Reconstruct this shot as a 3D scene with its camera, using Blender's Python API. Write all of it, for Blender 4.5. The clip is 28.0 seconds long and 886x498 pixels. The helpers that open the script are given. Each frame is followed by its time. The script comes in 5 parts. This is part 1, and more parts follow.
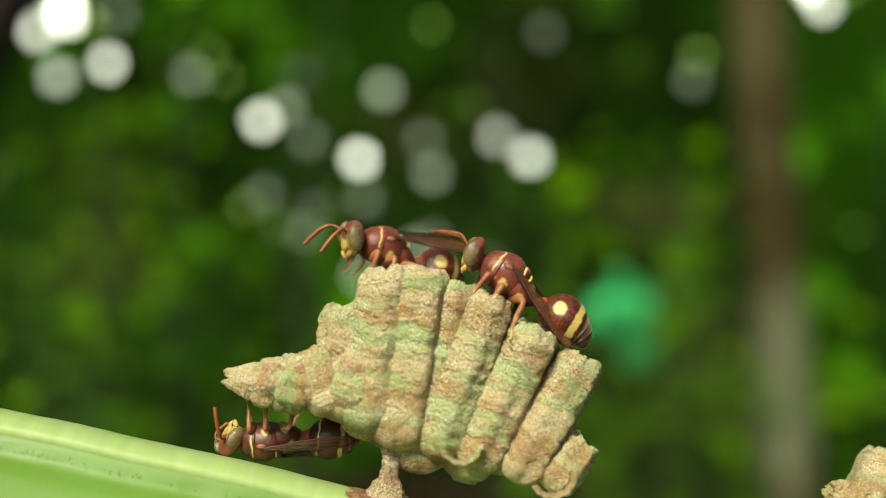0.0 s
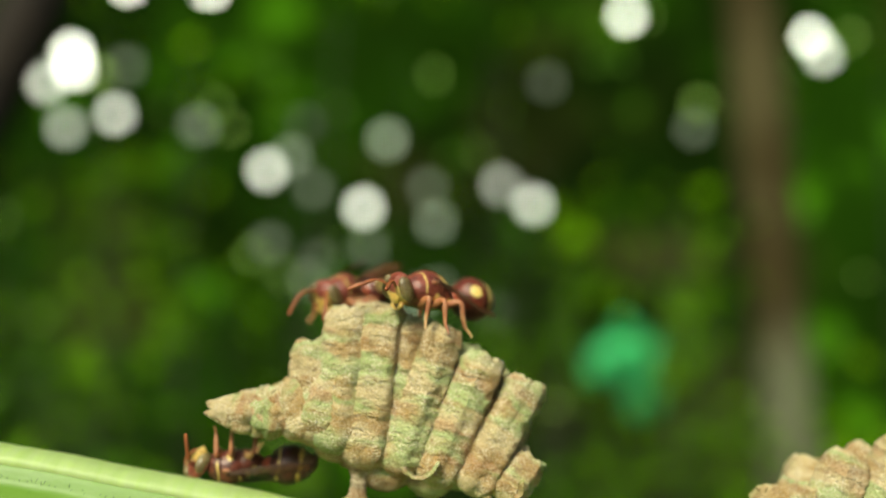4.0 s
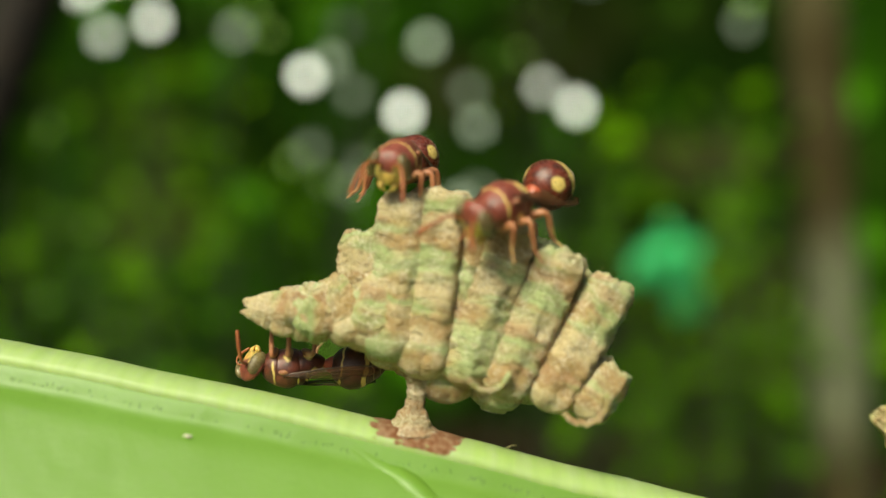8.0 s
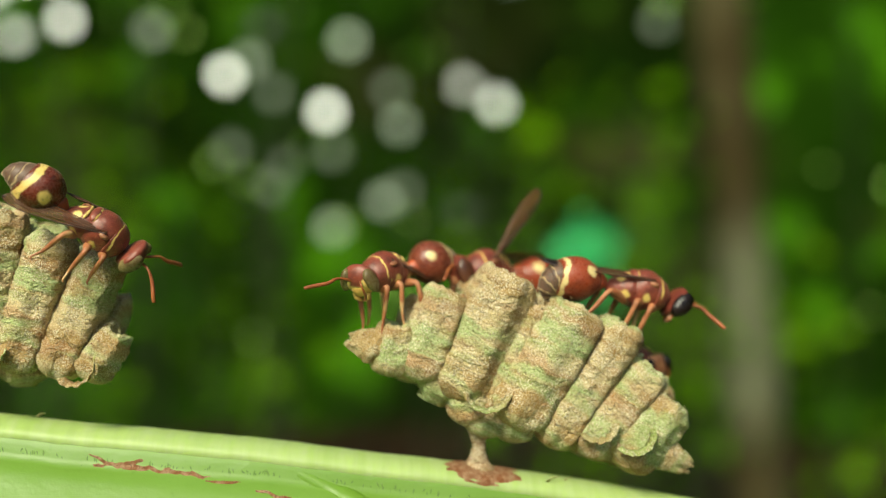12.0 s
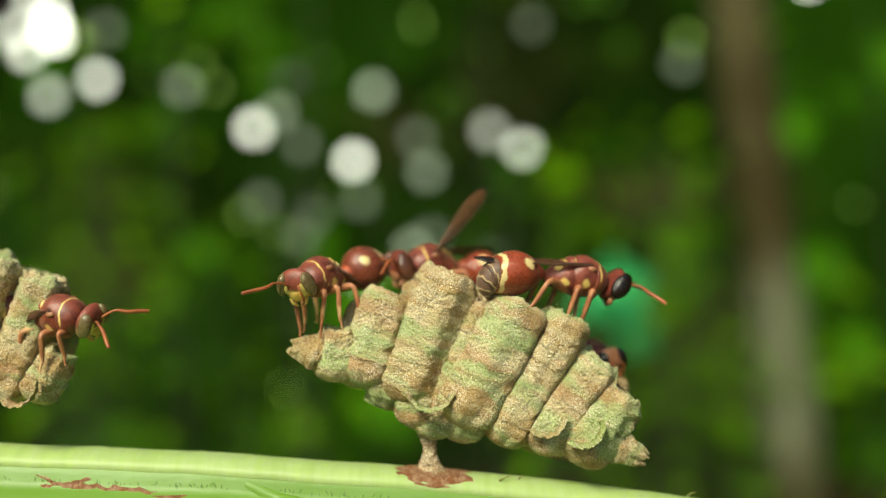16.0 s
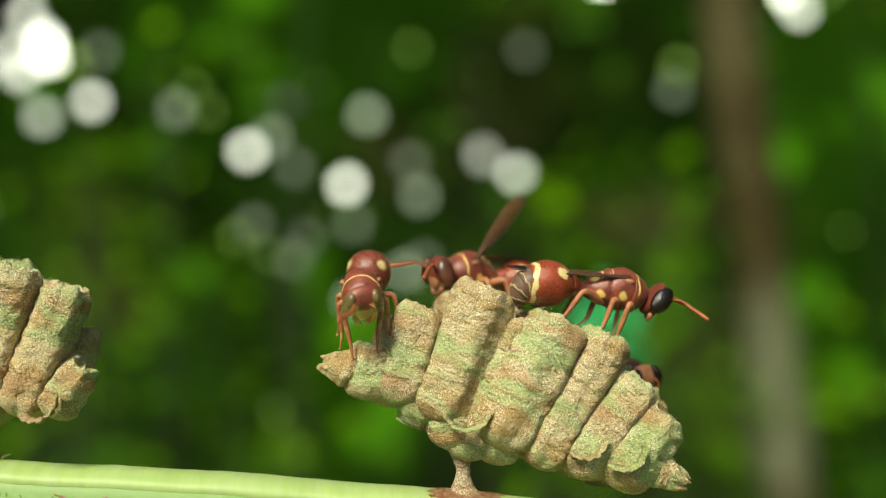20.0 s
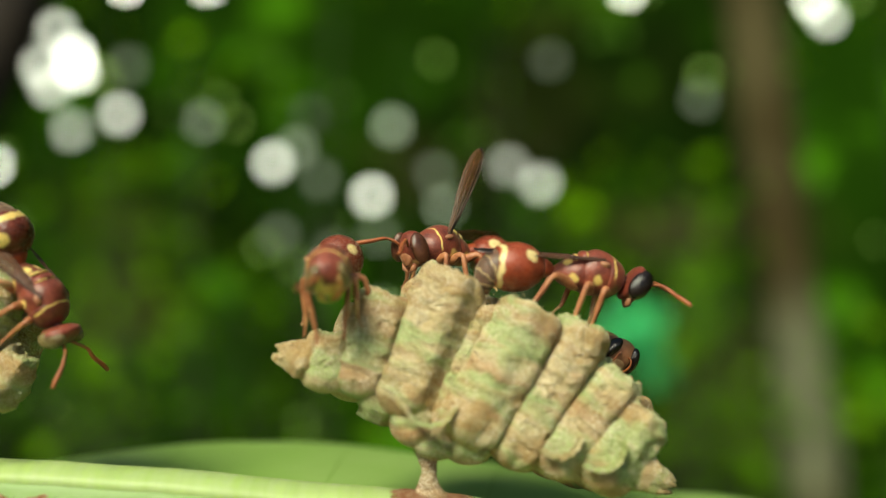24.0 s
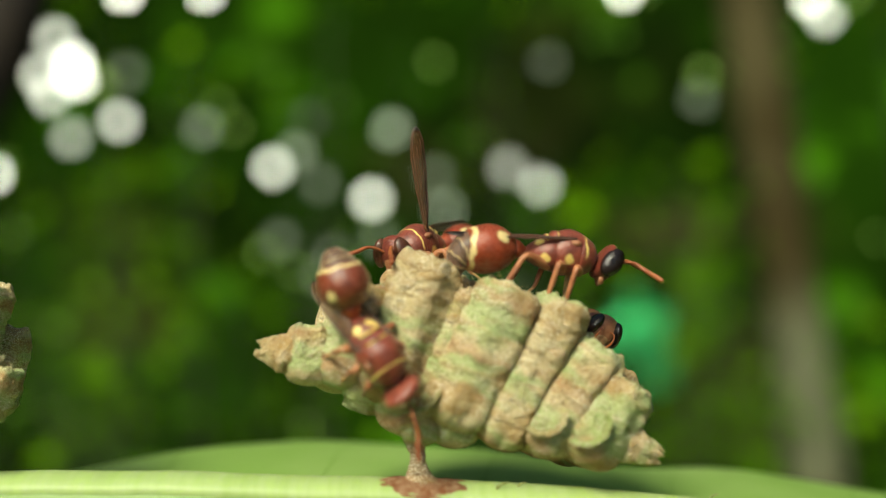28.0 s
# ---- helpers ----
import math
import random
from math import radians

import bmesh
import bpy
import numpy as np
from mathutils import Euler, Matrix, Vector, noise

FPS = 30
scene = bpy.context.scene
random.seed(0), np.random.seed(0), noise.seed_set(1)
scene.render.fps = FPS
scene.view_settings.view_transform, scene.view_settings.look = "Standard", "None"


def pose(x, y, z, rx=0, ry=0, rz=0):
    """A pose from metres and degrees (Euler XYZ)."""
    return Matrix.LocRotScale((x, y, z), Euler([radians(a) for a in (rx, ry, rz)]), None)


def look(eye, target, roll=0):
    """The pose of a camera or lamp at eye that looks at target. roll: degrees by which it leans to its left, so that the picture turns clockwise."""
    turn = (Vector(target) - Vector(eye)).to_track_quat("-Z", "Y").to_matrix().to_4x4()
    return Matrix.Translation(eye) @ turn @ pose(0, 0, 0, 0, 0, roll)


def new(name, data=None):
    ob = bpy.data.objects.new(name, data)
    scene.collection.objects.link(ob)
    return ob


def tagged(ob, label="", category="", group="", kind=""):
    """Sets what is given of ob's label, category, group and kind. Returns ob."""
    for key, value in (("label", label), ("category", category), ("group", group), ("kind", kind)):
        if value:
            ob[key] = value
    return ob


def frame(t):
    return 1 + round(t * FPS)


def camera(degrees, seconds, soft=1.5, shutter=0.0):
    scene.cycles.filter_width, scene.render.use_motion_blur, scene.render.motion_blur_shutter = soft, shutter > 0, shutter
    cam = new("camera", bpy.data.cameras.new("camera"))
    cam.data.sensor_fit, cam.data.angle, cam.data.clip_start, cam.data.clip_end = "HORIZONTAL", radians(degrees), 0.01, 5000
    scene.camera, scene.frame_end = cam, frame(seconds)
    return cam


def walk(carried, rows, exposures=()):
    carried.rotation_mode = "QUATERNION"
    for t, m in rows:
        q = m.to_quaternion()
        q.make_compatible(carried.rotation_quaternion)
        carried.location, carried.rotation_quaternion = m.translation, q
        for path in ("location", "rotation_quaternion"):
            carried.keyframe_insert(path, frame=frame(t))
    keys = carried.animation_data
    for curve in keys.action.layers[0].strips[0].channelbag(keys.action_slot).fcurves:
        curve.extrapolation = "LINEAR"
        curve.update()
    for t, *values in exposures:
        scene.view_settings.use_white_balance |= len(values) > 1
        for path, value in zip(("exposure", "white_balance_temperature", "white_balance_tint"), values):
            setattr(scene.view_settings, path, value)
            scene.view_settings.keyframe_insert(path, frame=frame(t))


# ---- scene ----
MM = 0.001
cam = camera(50.0, 28.0, soft=1.0)
cam.data.dof.use_dof = True
cam.data.dof.focus_distance = 0.066
cam.data.dof.aperture_fstop = 12.4

# Seconds, place of the eye (mm), yaw, pitch and roll (degrees).
PATH = [
    (0, 1.91, -63.03, 16.48, -0.48, 1.43, 1.9),
    (0.5, 2.1, -63.18, 15.85, -0.31, 1.64, 1.74),
    (1, 2.34, -63.47, 16.02, -0.14, 2.34, 1.78),
    (1.5, 2.84, -63.48, 16.17, 0.35, 2.36, 1.72),
    (2, 3.45, -64.77, 16.42, 0.32, 2.66, 1.66),
    (2.5, 4.52, -67.59, 16.76, -0.05, 3.09, 1.66),
    (3, 5.27, -70.12, 15.99, -0.04, 3.33, 1.7),
    (3.5, 5.1, -70.71, 15.34, -0.14, 3.88, 1.67),
    (5.5, 5.25, -70.92, 14.55, 0.12, 4.66, 2),
    (6, 5.31, -70.61, 13.72, -0.1, 4.67, 1.93),
    (6.5, 4.43, -68.33, 13.94, 0.44, 2.55, 1.79),
    (7, 4.4, -65.72, 12.99, 1.62, 1.14, 1.58),
    (7.5, 3.8, -63.03, 13.41, 1.75, -0.23, 1.29),
    (8, 3.42, -60.35, 14.4, 2.25, -1.48, 1.12),
    (8.5, 3.14, -59.15, 13.81, 2.65, -2.15, 1.2),
    (9, 4.94, -59.63, 13.76, 1.88, -2.39, 1.27),
    (9.5, 7.57, -60.28, 13.87, 1.42, -2.05, 1.21),
    (10, 13.67, -62.34, 15.03, -0.39, -1.61, 1),
    (10.5, 21.07, -62.49, 14.54, -2.51, -2.92, 0.65),
    (11, 28.18, -64.38, 13.67, -2.71, -2.75, 0.37),
    (11.5, 31.82, -65.72, 13.01, -2.16, -1.98, 0.25),
    (12, 33.68, -67.97, 12.28, -1.98, -1.5, 0.13),
    (12.5, 37.95, -68.55, 11.52, -2.21, -0.74, 0.09),
    (13, 40.43, -69.14, 9.53, -2.12, 1.06, 0.04),
    (13.5, 40.29, -71.66, 9.6, -0.91, 1.64, -0.15),
    (15.5, 40.06, -68.6, 9.33, -0.31, 1.21, -1.22),
    (16, 40.19, -67.85, 9.42, -0.18, 1.31, -1.29),
    (16.5, 40.5, -67.77, 8.41, 0.02, 1.92, -1.37),
    (17, 40.53, -67.21, 8.38, 0.29, 1.74, -1.47),
    (17.5, 40.63, -66.97, 8.48, 0.48, 1.7, -1.46),
    (18, 40.22, -66.26, 8.68, 0.67, 1.99, -1.33),
    (18.5, 40.53, -65.97, 8.66, 0.89, 1.99, -1.34),
    (19, 40.3, -65.96, 7.62, 0.65, 2.56, -1.34),
    (19.4, 39.59, -65.93, 7.17, 0.68, 3.1, -1.25),
    (19.5, 38.8, -65.9, 11.7, 0.6, 3.2, -1.2),
    (19.7, 37.28, -65.74, 11.79, 0.45, 3.5, -1.1),
    (20, 37.06, -65.62, 8.72, -0.68, 2.76, -0.92),
    (20.5, 37.15, -61.4, 14.9, -1.02, 1.06, -0.77),
    (21, 37.23, -59.46, 14.55, -0.19, 0.61, -0.62),
    (21.5, 37.7, -58.7, 14.92, -0, 0.75, -0.63),
    (23.5, 41.88, -59.37, 10.27, 1.06, 3.47, -0.9),
    (24, 41.11, -60.64, 6.85, 0.85, 3.45, -0.98),
    (24.5, 44.47, -60.03, 5.17, 1.03, 3.62, -1.3),
    (25, 45.6, -58.27, 5.47, 2.02, 4.07, -1.48),
    (25.5, 45.13, -59.26, 5.09, 1.63, 4.19, -1.48),
    (26, 44.74, -60.05, 5.45, 1.42, 4.42, -1.48),
    (26.5, 44.01, -60.67, 5.64, 1.17, 4.79, -1.41),
    (27, 43.07, -60.8, 6.1, 1.15, 4.28, -1.38),
    (27.5, 42.82, -60.2, 6.39, 1, 3.48, -1.5),
    (28, 42.46, -60.94, 6.71, 0.91, 3.62, -1.69),
]

# How the leaf rocks on its stalk: seconds, turn about x, y and z (degrees).
SWAY = [
    (0, -0.66, 6.32, 0.99),
    (0.5, -0.93, 6.16, 1.19),
    (1, -0.92, 6.52, 1.22),
    (1.5, -0.95, 6.64, 1.36),
    (2, -0.86, 6.57, 1.32),
    (2.5, -0.83, 6.21, 1.23),
    (3, -0.48, 4.83, 0.95),
    (3.5, -0.54, 4.71, 0.96),
    (5.5, -0.55, 4.07, 0.86),
    (6, -0.45, 3.93, 0.79),
    (6.5, -0.55, 4.89, 0.97),
    (7, -0.54, 4.24, 0.93),
    (7.5, -0.75, 4.97, 1.05),
    (8, -0.75, 5.93, 1.05),
    (8.5, -0.75, 5.71, 1.23),
    (9, -0.69, 4.99, 1.13),
    (9.5, -0.54, 4.51, 1),
    (10, -0.5, 3.62, 0.83),
    (10.5, -0.27, 2.21, 0.44),
    (11, -0.05, 0.74, 0.26),
    (11.5, 0.18, -0.06, 0.11),
    (12, 0.28, -0.88, 0.03),
    (12.5, 0.43, -2.06, -0.29),
    (13, 0.14, -3.28, -0.09),
    (13.5, 1.37, -6.26, -0.93),
    (15.5, 0.68, -3.24, -0.51),
    (16, 0.6, -2.78, -0.2),
    (16.5, 0.79, -3.15, -0.04),
    (17, 0.07, -2.98, -0.04),
    (17.5, 0.67, -2.86, 0.09),
    (18, 0.64, -2.56, -0.07),
    (18.5, 0.62, -2.82, -0.05),
    (19, 0.74, -3.63, -0.29),
    (19.4, -0.71, -3.63, -0.13),
    (19.5, -1.25, -2.74, 0),
    (19.7, -2.34, -0.96, 0.26),
    (20, 0.1, -2.45, 0.15),
    (20.5, 0.24, -0.07, 0.49),
    (21, 0.06, -0.42, 0.35),
    (21.5, 0.12, -0.53, 0.17),
    (23.5, 0.1, -2.08, 0.22),
    (24, 0.2, -2.09, 0.21),
    (24.5, 0.39, -5.43, -0.31),
    (25, 0.09, -7.06, -0.43),
    (25.5, 0.28, -6.83, -0.53),
    (26, 0.28, -6.55, -0.44),
    (26.5, 0.4, -6.07, -0.42),
    (27, 0.4, -5.72, -0.35),
    (27.5, 0.42, -5.49, -0.44),
    (28, 0.11, -5.01, -0.26),
]
PIVOT = Vector((20, 1, 4)) * MM


def eye_pose(x, y, z, yaw, pitch, roll):
    ahead = Vector((-math.sin(radians(yaw)) * math.cos(radians(pitch)), math.cos(radians(yaw)) * math.cos(radians(pitch)), math.sin(radians(pitch))))
    eye = Vector((x, y, z)) * MM
    return look(eye, eye + ahead, roll)


walk(cam, [(t, eye_pose(*row)) for t, *row in PATH], [(0, 0.12, 7400, -5), (28, 0.12, 7400, -5)])

# ---- light ----
SUN_FROM = Vector((-0.40, -0.84, 0.86)).normalized()
world = bpy.data.worlds.new("sky")
scene.world = world
world.use_nodes = True
sky = world.node_tree.nodes.new("ShaderNodeTexSky")
sky.sky_type, sky.sun_disc = "NISHITA", False
sky.sun_elevation = math.asin(SUN_FROM.z)
sky.sun_rotation = math.atan2(SUN_FROM.x, SUN_FROM.y)
world.node_tree.nodes["Background"].inputs["Strength"].default_value = 0.095
world.node_tree.links.new(sky.outputs[0], world.node_tree.nodes["Background"].inputs["Color"])
sun = new("sun", bpy.data.lights.new("sun", "SUN"))
sun.data.energy, sun.data.angle, sun.data.color = 5.0, radians(20), (1.0, 0.95, 0.86)
sun.matrix_world = look(SUN_FROM * 20, (0, 0, 0))


# ---- materials ----
class Mat:
    """A node material under construction; coordinates in millimetres of the object's own space."""

    def __init__(self, name):
        self.m = bpy.data.materials.new(name)
        self.m.use_nodes = True
        self.t = self.m.node_tree
        self.bsdf = self.t.nodes["Principled BSDF"]
        self.co = self.t.nodes.new("ShaderNodeTexCoord").outputs["Object"]
        self.mm = self.vec("SCALE", self.co, scale=1000.0)
        self.warped = None

    def warp(self):
        if self.warped is None:
            n = self.node("ShaderNodeTexNoise", Vector=self.mm, Scale=1.6, Detail=3.0).outputs["Color"]
            self.warped = self.vec("ADD", self.mm, self.vec("SCALE", self.vec("SUBTRACT", n, (0.5, 0.5, 0.5)), scale=0.45))
        return self.warped

    def node(self, kind, **values):
        n = self.t.nodes.new(kind)
        for k, v in values.items():
            self.put(n.inputs[k], v)
        return n

    def put(self, socket, v):
        if hasattr(v, "is_output"):
            self.t.links.new(v, socket)
        else:
            socket.default_value = v

    def vec(self, op, a, b=None, scale=None):
        n = self.t.nodes.new("ShaderNodeVectorMath")
        n.operation = op
        self.put(n.inputs[0], a)
        if b is not None:
            self.put(n.inputs[1], b)
        if scale is not None:
            self.put(n.inputs["Scale"], scale)
        return n.outputs["Value"] if op in ("DISTANCE", "LENGTH", "DOT_PRODUCT") else n.outputs[0]

    def math(self, op, a, b=0.0, c=0.0, clamp=False):
        n = self.t.nodes.new("ShaderNodeMath")
        n.operation, n.use_clamp = op, clamp
        for s, v in zip(n.inputs, (a, b, c)):
            self.put(s, v)
        return n.outputs[0]

    def xyz(self, v=None):
        n = self.t.nodes.new("ShaderNodeSeparateXYZ")
        self.put(n.inputs[0], self.warp() if v is None else v)
        return n.outputs[0], n.outputs[1], n.outputs[2]

    def step(self, v, lo, hi):
        n = self.t.nodes.new("ShaderNodeMapRange")
        n.interpolation_type = "SMOOTHSTEP"
        self.put(n.inputs["Value"], v)
        self.put(n.inputs["From Min"], lo)
        self.put(n.inputs["From Max"], hi)
        return n.outputs["Result"]

    def band(self, v, at, half, soft):
        d = self.math("ABSOLUTE", self.math("SUBTRACT", v, at))
        return self.math("SUBTRACT", 1.0, self.step(d, half - soft, half + soft))

    def ball(self, at, r, soft=0.08, v=None):
        return self.math("SUBTRACT", 1.0, self.step(self.vec("DISTANCE", self.mm if v is None else v, at), r - soft, r + soft))

    def noise(self, scale, detail=4.0, rough=0.55, v=None, squeeze=None):
        v = self.mm if v is None else v
        if squeeze is not None:
            v = self.vec("MULTIPLY", v, squeeze)
        return self.node("ShaderNodeTexNoise", Vector=v, Scale=scale, Detail=detail, Roughness=rough).outputs["Fac"]

    def mix(self, f, a, b):
        n = self.t.nodes.new("ShaderNodeMix")
        n.data_type = "RGBA"
        self.put(n.inputs["Factor"], f)
        self.put(n.inputs[6], a)
        self.put(n.inputs[7], b)
        return n.outputs[2]

    def bump(self, h, strength, mm):
        return self.node("ShaderNodeBump", Height=h, Strength=strength, Distance=mm * MM).outputs[0]

    def rand(self):
        return self.t.nodes.new("ShaderNodeObjectInfo").outputs["Random"]

    def done(self, **values):
        for k, v in values.items():
            self.put(self.bsdf.inputs[k.replace("_", " ")], v)
        return self.m


def rgb(r, g, b):
    return (r, g, b, 1.0)


YELLOW = rgb(0.74, 0.54, 0.17)


def shell(name, base, dark, masks=(), rough=0.34, yellow=YELLOW, fuzz=0.10, speck=0.30):
    """Glossy insect cuticle: mottled base, fine pits, and yellow marks where the masks say."""
    m = Mat(name)
    c = m.mix(m.step(m.noise(1.3), 0.35, 0.7), base, dark)
    c = m.mix(m.math("MULTIPLY", m.step(m.noise(9.0), 0.5, 0.75), speck), c, rgb(0.45, 0.16, 0.07))
    for f in masks:
        edge = m.math("MULTIPLY", f(m), m.step(m.noise(4.0, 3.0), 0.18, 0.42))
        c = m.mix(edge, c, yellow)
    return m.done(Base_Color=c, Roughness=m.math("ADD", rough - 0.08, m.math("MULTIPLY", m.noise(6.0), 0.22)),
                  Specular_IOR_Level=0.5, Sheen_Weight=fuzz, Sheen_Roughness=0.4, Sheen_Tint=rgb(1.0, 0.8, 0.6), Coat_Weight=0.15, Coat_Roughness=0.3, Subsurface_Weight=0.06, Subsurface_Radius=(0.4 * MM, 0.12 * MM, 0.06 * MM), Subsurface_Scale=1.0,
                  Normal=m.bump(m.math("ADD", m.noise(12.0, 4.0, 0.65), m.math("MULTIPLY", m.noise(3.0, 3.0), 0.8)), 0.4, 0.09))


RED, RED2 = rgb(0.235, 0.052, 0.033), rgb(0.105, 0.022, 0.015)
BROWN2 = rgb(0.035, 0.011, 0.008)


def top(m, lo=0.2):
    return m.step(m.xyz()[2], lo, lo + 0.25)


def side(m, lo=0.5):
    return m.step(m.math("ABSOLUTE", m.xyz()[1]), lo, lo + 0.2)


def both(m, a, b):
    return m.math("MULTIPLY", a, b)


def twin(m, x, y, z, r):
    """Two round marks, mirrored across the body's middle."""
    sx, sy, sz = m.xyz()
    v = m.node("ShaderNodeCombineXYZ", X=sx, Y=m.math("ABSOLUTE", sy), Z=sz).outputs[0]
    return m.ball((x, y, z), r, 0.1, v)


def thorax_shells(name, base, dark):
    """The plates of a thorax: front collar, domed back, shield behind it, sloping hind part."""
    collar = shell(name + "_collar", base, dark, (
        lambda m: both(m, m.band(m.math("SUBTRACT", m.xyz()[0], m.math("MULTIPLY", m.math("ABSOLUTE", m.xyz()[1]), 0.15)), 0.98, 0.07, 0.04), m.step(m.xyz()[2], -0.2, 0.3)),))
    back = shell(name + "_back", base, dark, (
        lambda m: twin(m, 0.15, 1.28, -0.30, 0.30), lambda m: twin(m, 0.85, 1.0, -0.25, 0.2)), rough=0.28)
    shield = shell(name + "_shield", base, dark, (
        lambda m: both(m, m.band(m.xyz()[0], -0.60, 0.10, 0.04), m.step(m.math("ABSOLUTE", m.xyz()[1]), 0.06, 0.16)),
        lambda m: m.band(m.xyz()[0], -1.22, 0.10, 0.04)))
    hind = shell(name + "_hind", base, dark, (
        lambda m: twin(m, -1.72, 0.52, 0.42, 0.34),
        lambda m: twin(m, -1.25, 1.08, -0.45, 0.27)))
    return collar, back, shield, hind


THORAX = thorax_shells("red_brown", RED, RED2)
THORAX_DARK = thorax_shells("dark_brown", rgb(0.13, 0.028, 0.015), BROWN2)
SHELL_GASTER_DARK = shell("blackish_gaster_shell", rgb(0.06, 0.014, 0.009), BROWN2, (
    lambda m: m.band(m.xyz()[0], -2.62, 0.15, 0.04),
    lambda m: m.band(m.xyz()[0], -0.9, 0.07, 0.03)), rough=0.3)
SHELL_HEAD = shell("red_brown_head_shell", RED, RED2, (
    lambda m: m.math("MULTIPLY", m.math("SUBTRACT", 1.0, m.step(m.xyz()[2], -0.25, 0.05)), m.step(m.xyz()[0], 0.0, 0.2)),
    lambda m: twin(m, 0.62, 0.60, 0.12, 0.26),))
SHELL_HEAD_PLAIN = shell("dark_red_head_shell", rgb(0.17, 0.030, 0.018), RED2, (
    lambda m: m.math("MULTIPLY", m.math("SUBTRACT", 1.0, m.step(m.xyz()[2], -0.65, -0.45)), m.step(m.xyz()[0], 0.2, 0.4)),), yellow=rgb(0.5, 0.32, 0.14))
SHELL_GASTER = shell("dark_gaster_shell", rgb(0.15, 0.026, 0.014), BROWN2, (
    lambda m: m.band(m.math("ADD", m.xyz()[0], m.math("MULTIPLY", m.math("SINE", m.math("MULTIPLY", m.xyz()[1], 3.2)), 0.06)), -2.46, 0.22, 0.05),
    lambda m: twin(m, -1.15, 1.10, 0.62, 0.46)), rough=0.24)
SHELL_GASTER_PALE = shell("maroon_gaster_shell", rgb(0.20, 0.045, 0.024), rgb(0.11, 0.024, 0.014), (
    lambda m: m.band(m.xyz()[0], -2.70, 0.09, 0.03),
    lambda m: twin(m, -1.15, 1.05, 0.72, 0.36)), rough=0.24, yellow=rgb(0.72, 0.57, 0.27))
SHELL_GASTER_RED = shell("red_gaster_shell", rgb(0.30, 0.05, 0.019), rgb(0.17, 0.029, 0.013), (
    lambda m: m.band(m.math("ADD", m.xyz()[0], m.math("MULTIPLY", m.math("SINE", m.math("MULTIPLY", m.xyz()[1], 3.2)), 0.06)), -2.66, 0.14, 0.04),
    lambda m: twin(m, -1.1, 0.95, 0.75, 0.42)), rough=0.26, yellow=rgb(0.72, 0.56, 0.26))
SHELL_TAIL = shell("dark_downy_tail_shell", rgb(0.12, 0.065, 0.04), rgb(0.05, 0.025, 0.016), (
    lambda m: m.band(m.xyz()[0], -0.50, 0.05, 0.02),), rough=0.55, yellow=rgb(0.40, 0.28, 0.14), fuzz=0.5)
SHELL_PETIOLE = shell("orange_red_petiole_shell", rgb(0.42, 0.07, 0.02), RED, ())
LEG_RED = shell("orange_brown_leg", rgb(0.42, 0.17, 0.075), rgb(0.25, 0.075, 0.03), (lambda m: m.step(m.noise(0.55, 1.5), 0.52, 0.62),), rough=0.4, yellow=rgb(0.60, 0.37, 0.17))
ANTENNA = shell("rust_antenna", rgb(0.33, 0.09, 0.022), rgb(0.21, 0.047, 0.013), (), rough=0.45)
FACE_TAN = shell("tan_face_plate", rgb(0.40, 0.18, 0.09), rgb(0.24, 0.085, 0.04), (), rough=0.4)
# Tan face colour lightened to offset the nest's shadow on it.
FACE_LIGHTENED = shell("lightened_tan_face_plate", rgb(0.55, 0.36, 0.18), rgb(0.34, 0.17, 0.08), (), rough=0.4)
FACE = shell("yellow_face_plate", rgb(0.68, 0.47, 0.12), rgb(0.5, 0.3, 0.07), (), rough=0.4)
EYE_OLIVE = shell("olive_compound_eye", rgb(0.20, 0.155, 0.065), rgb(0.10, 0.07, 0.03), (), rough=0.25, fuzz=0.0, speck=0.1)
EYE_BROWN = shell("red_brown_compound_eye", rgb(0.11, 0.04, 0.022), rgb(0.06, 0.022, 0.014), (), rough=0.2, fuzz=0.0, speck=0.1)
EYE_DARK = shell("dark_compound_eye", rgb(0.014, 0.008, 0.007), rgb(0.008, 0.005, 0.005), (), rough=0.12, fuzz=0.0, speck=0.0)


def wing_material():
    m = Mat("smoky_wing_membrane")
    x, y, z = m.xyz()
    tip = m.step(x, -6.7, -6.2)
    c = m.mix(tip, rgb(0.014, 0.009, 0.008), rgb(0.15, 0.062, 0.026))
    a = m.math("SUBTRACT", 0.94, m.math("MULTIPLY", tip, m.math("ADD", 0.42, m.math("MULTIPLY", m.noise(1.5, 3.0), 0.2))))
    return m.done(Base_Color=c, Roughness=0.42, Specular_IOR_Level=0.3, Alpha=a, Normal=m.bump(m.noise(2.0, 3.0, 0.6, None, (0.4, 2.0, 1.0)), 0.5, 0.06))


WING = wing_material()
WING_VEIN = shell("dark_wing_vein", rgb(0.06, 0.022, 0.011), rgb(0.03, 0.012, 0.007), (), rough=0.35, speck=0.0)


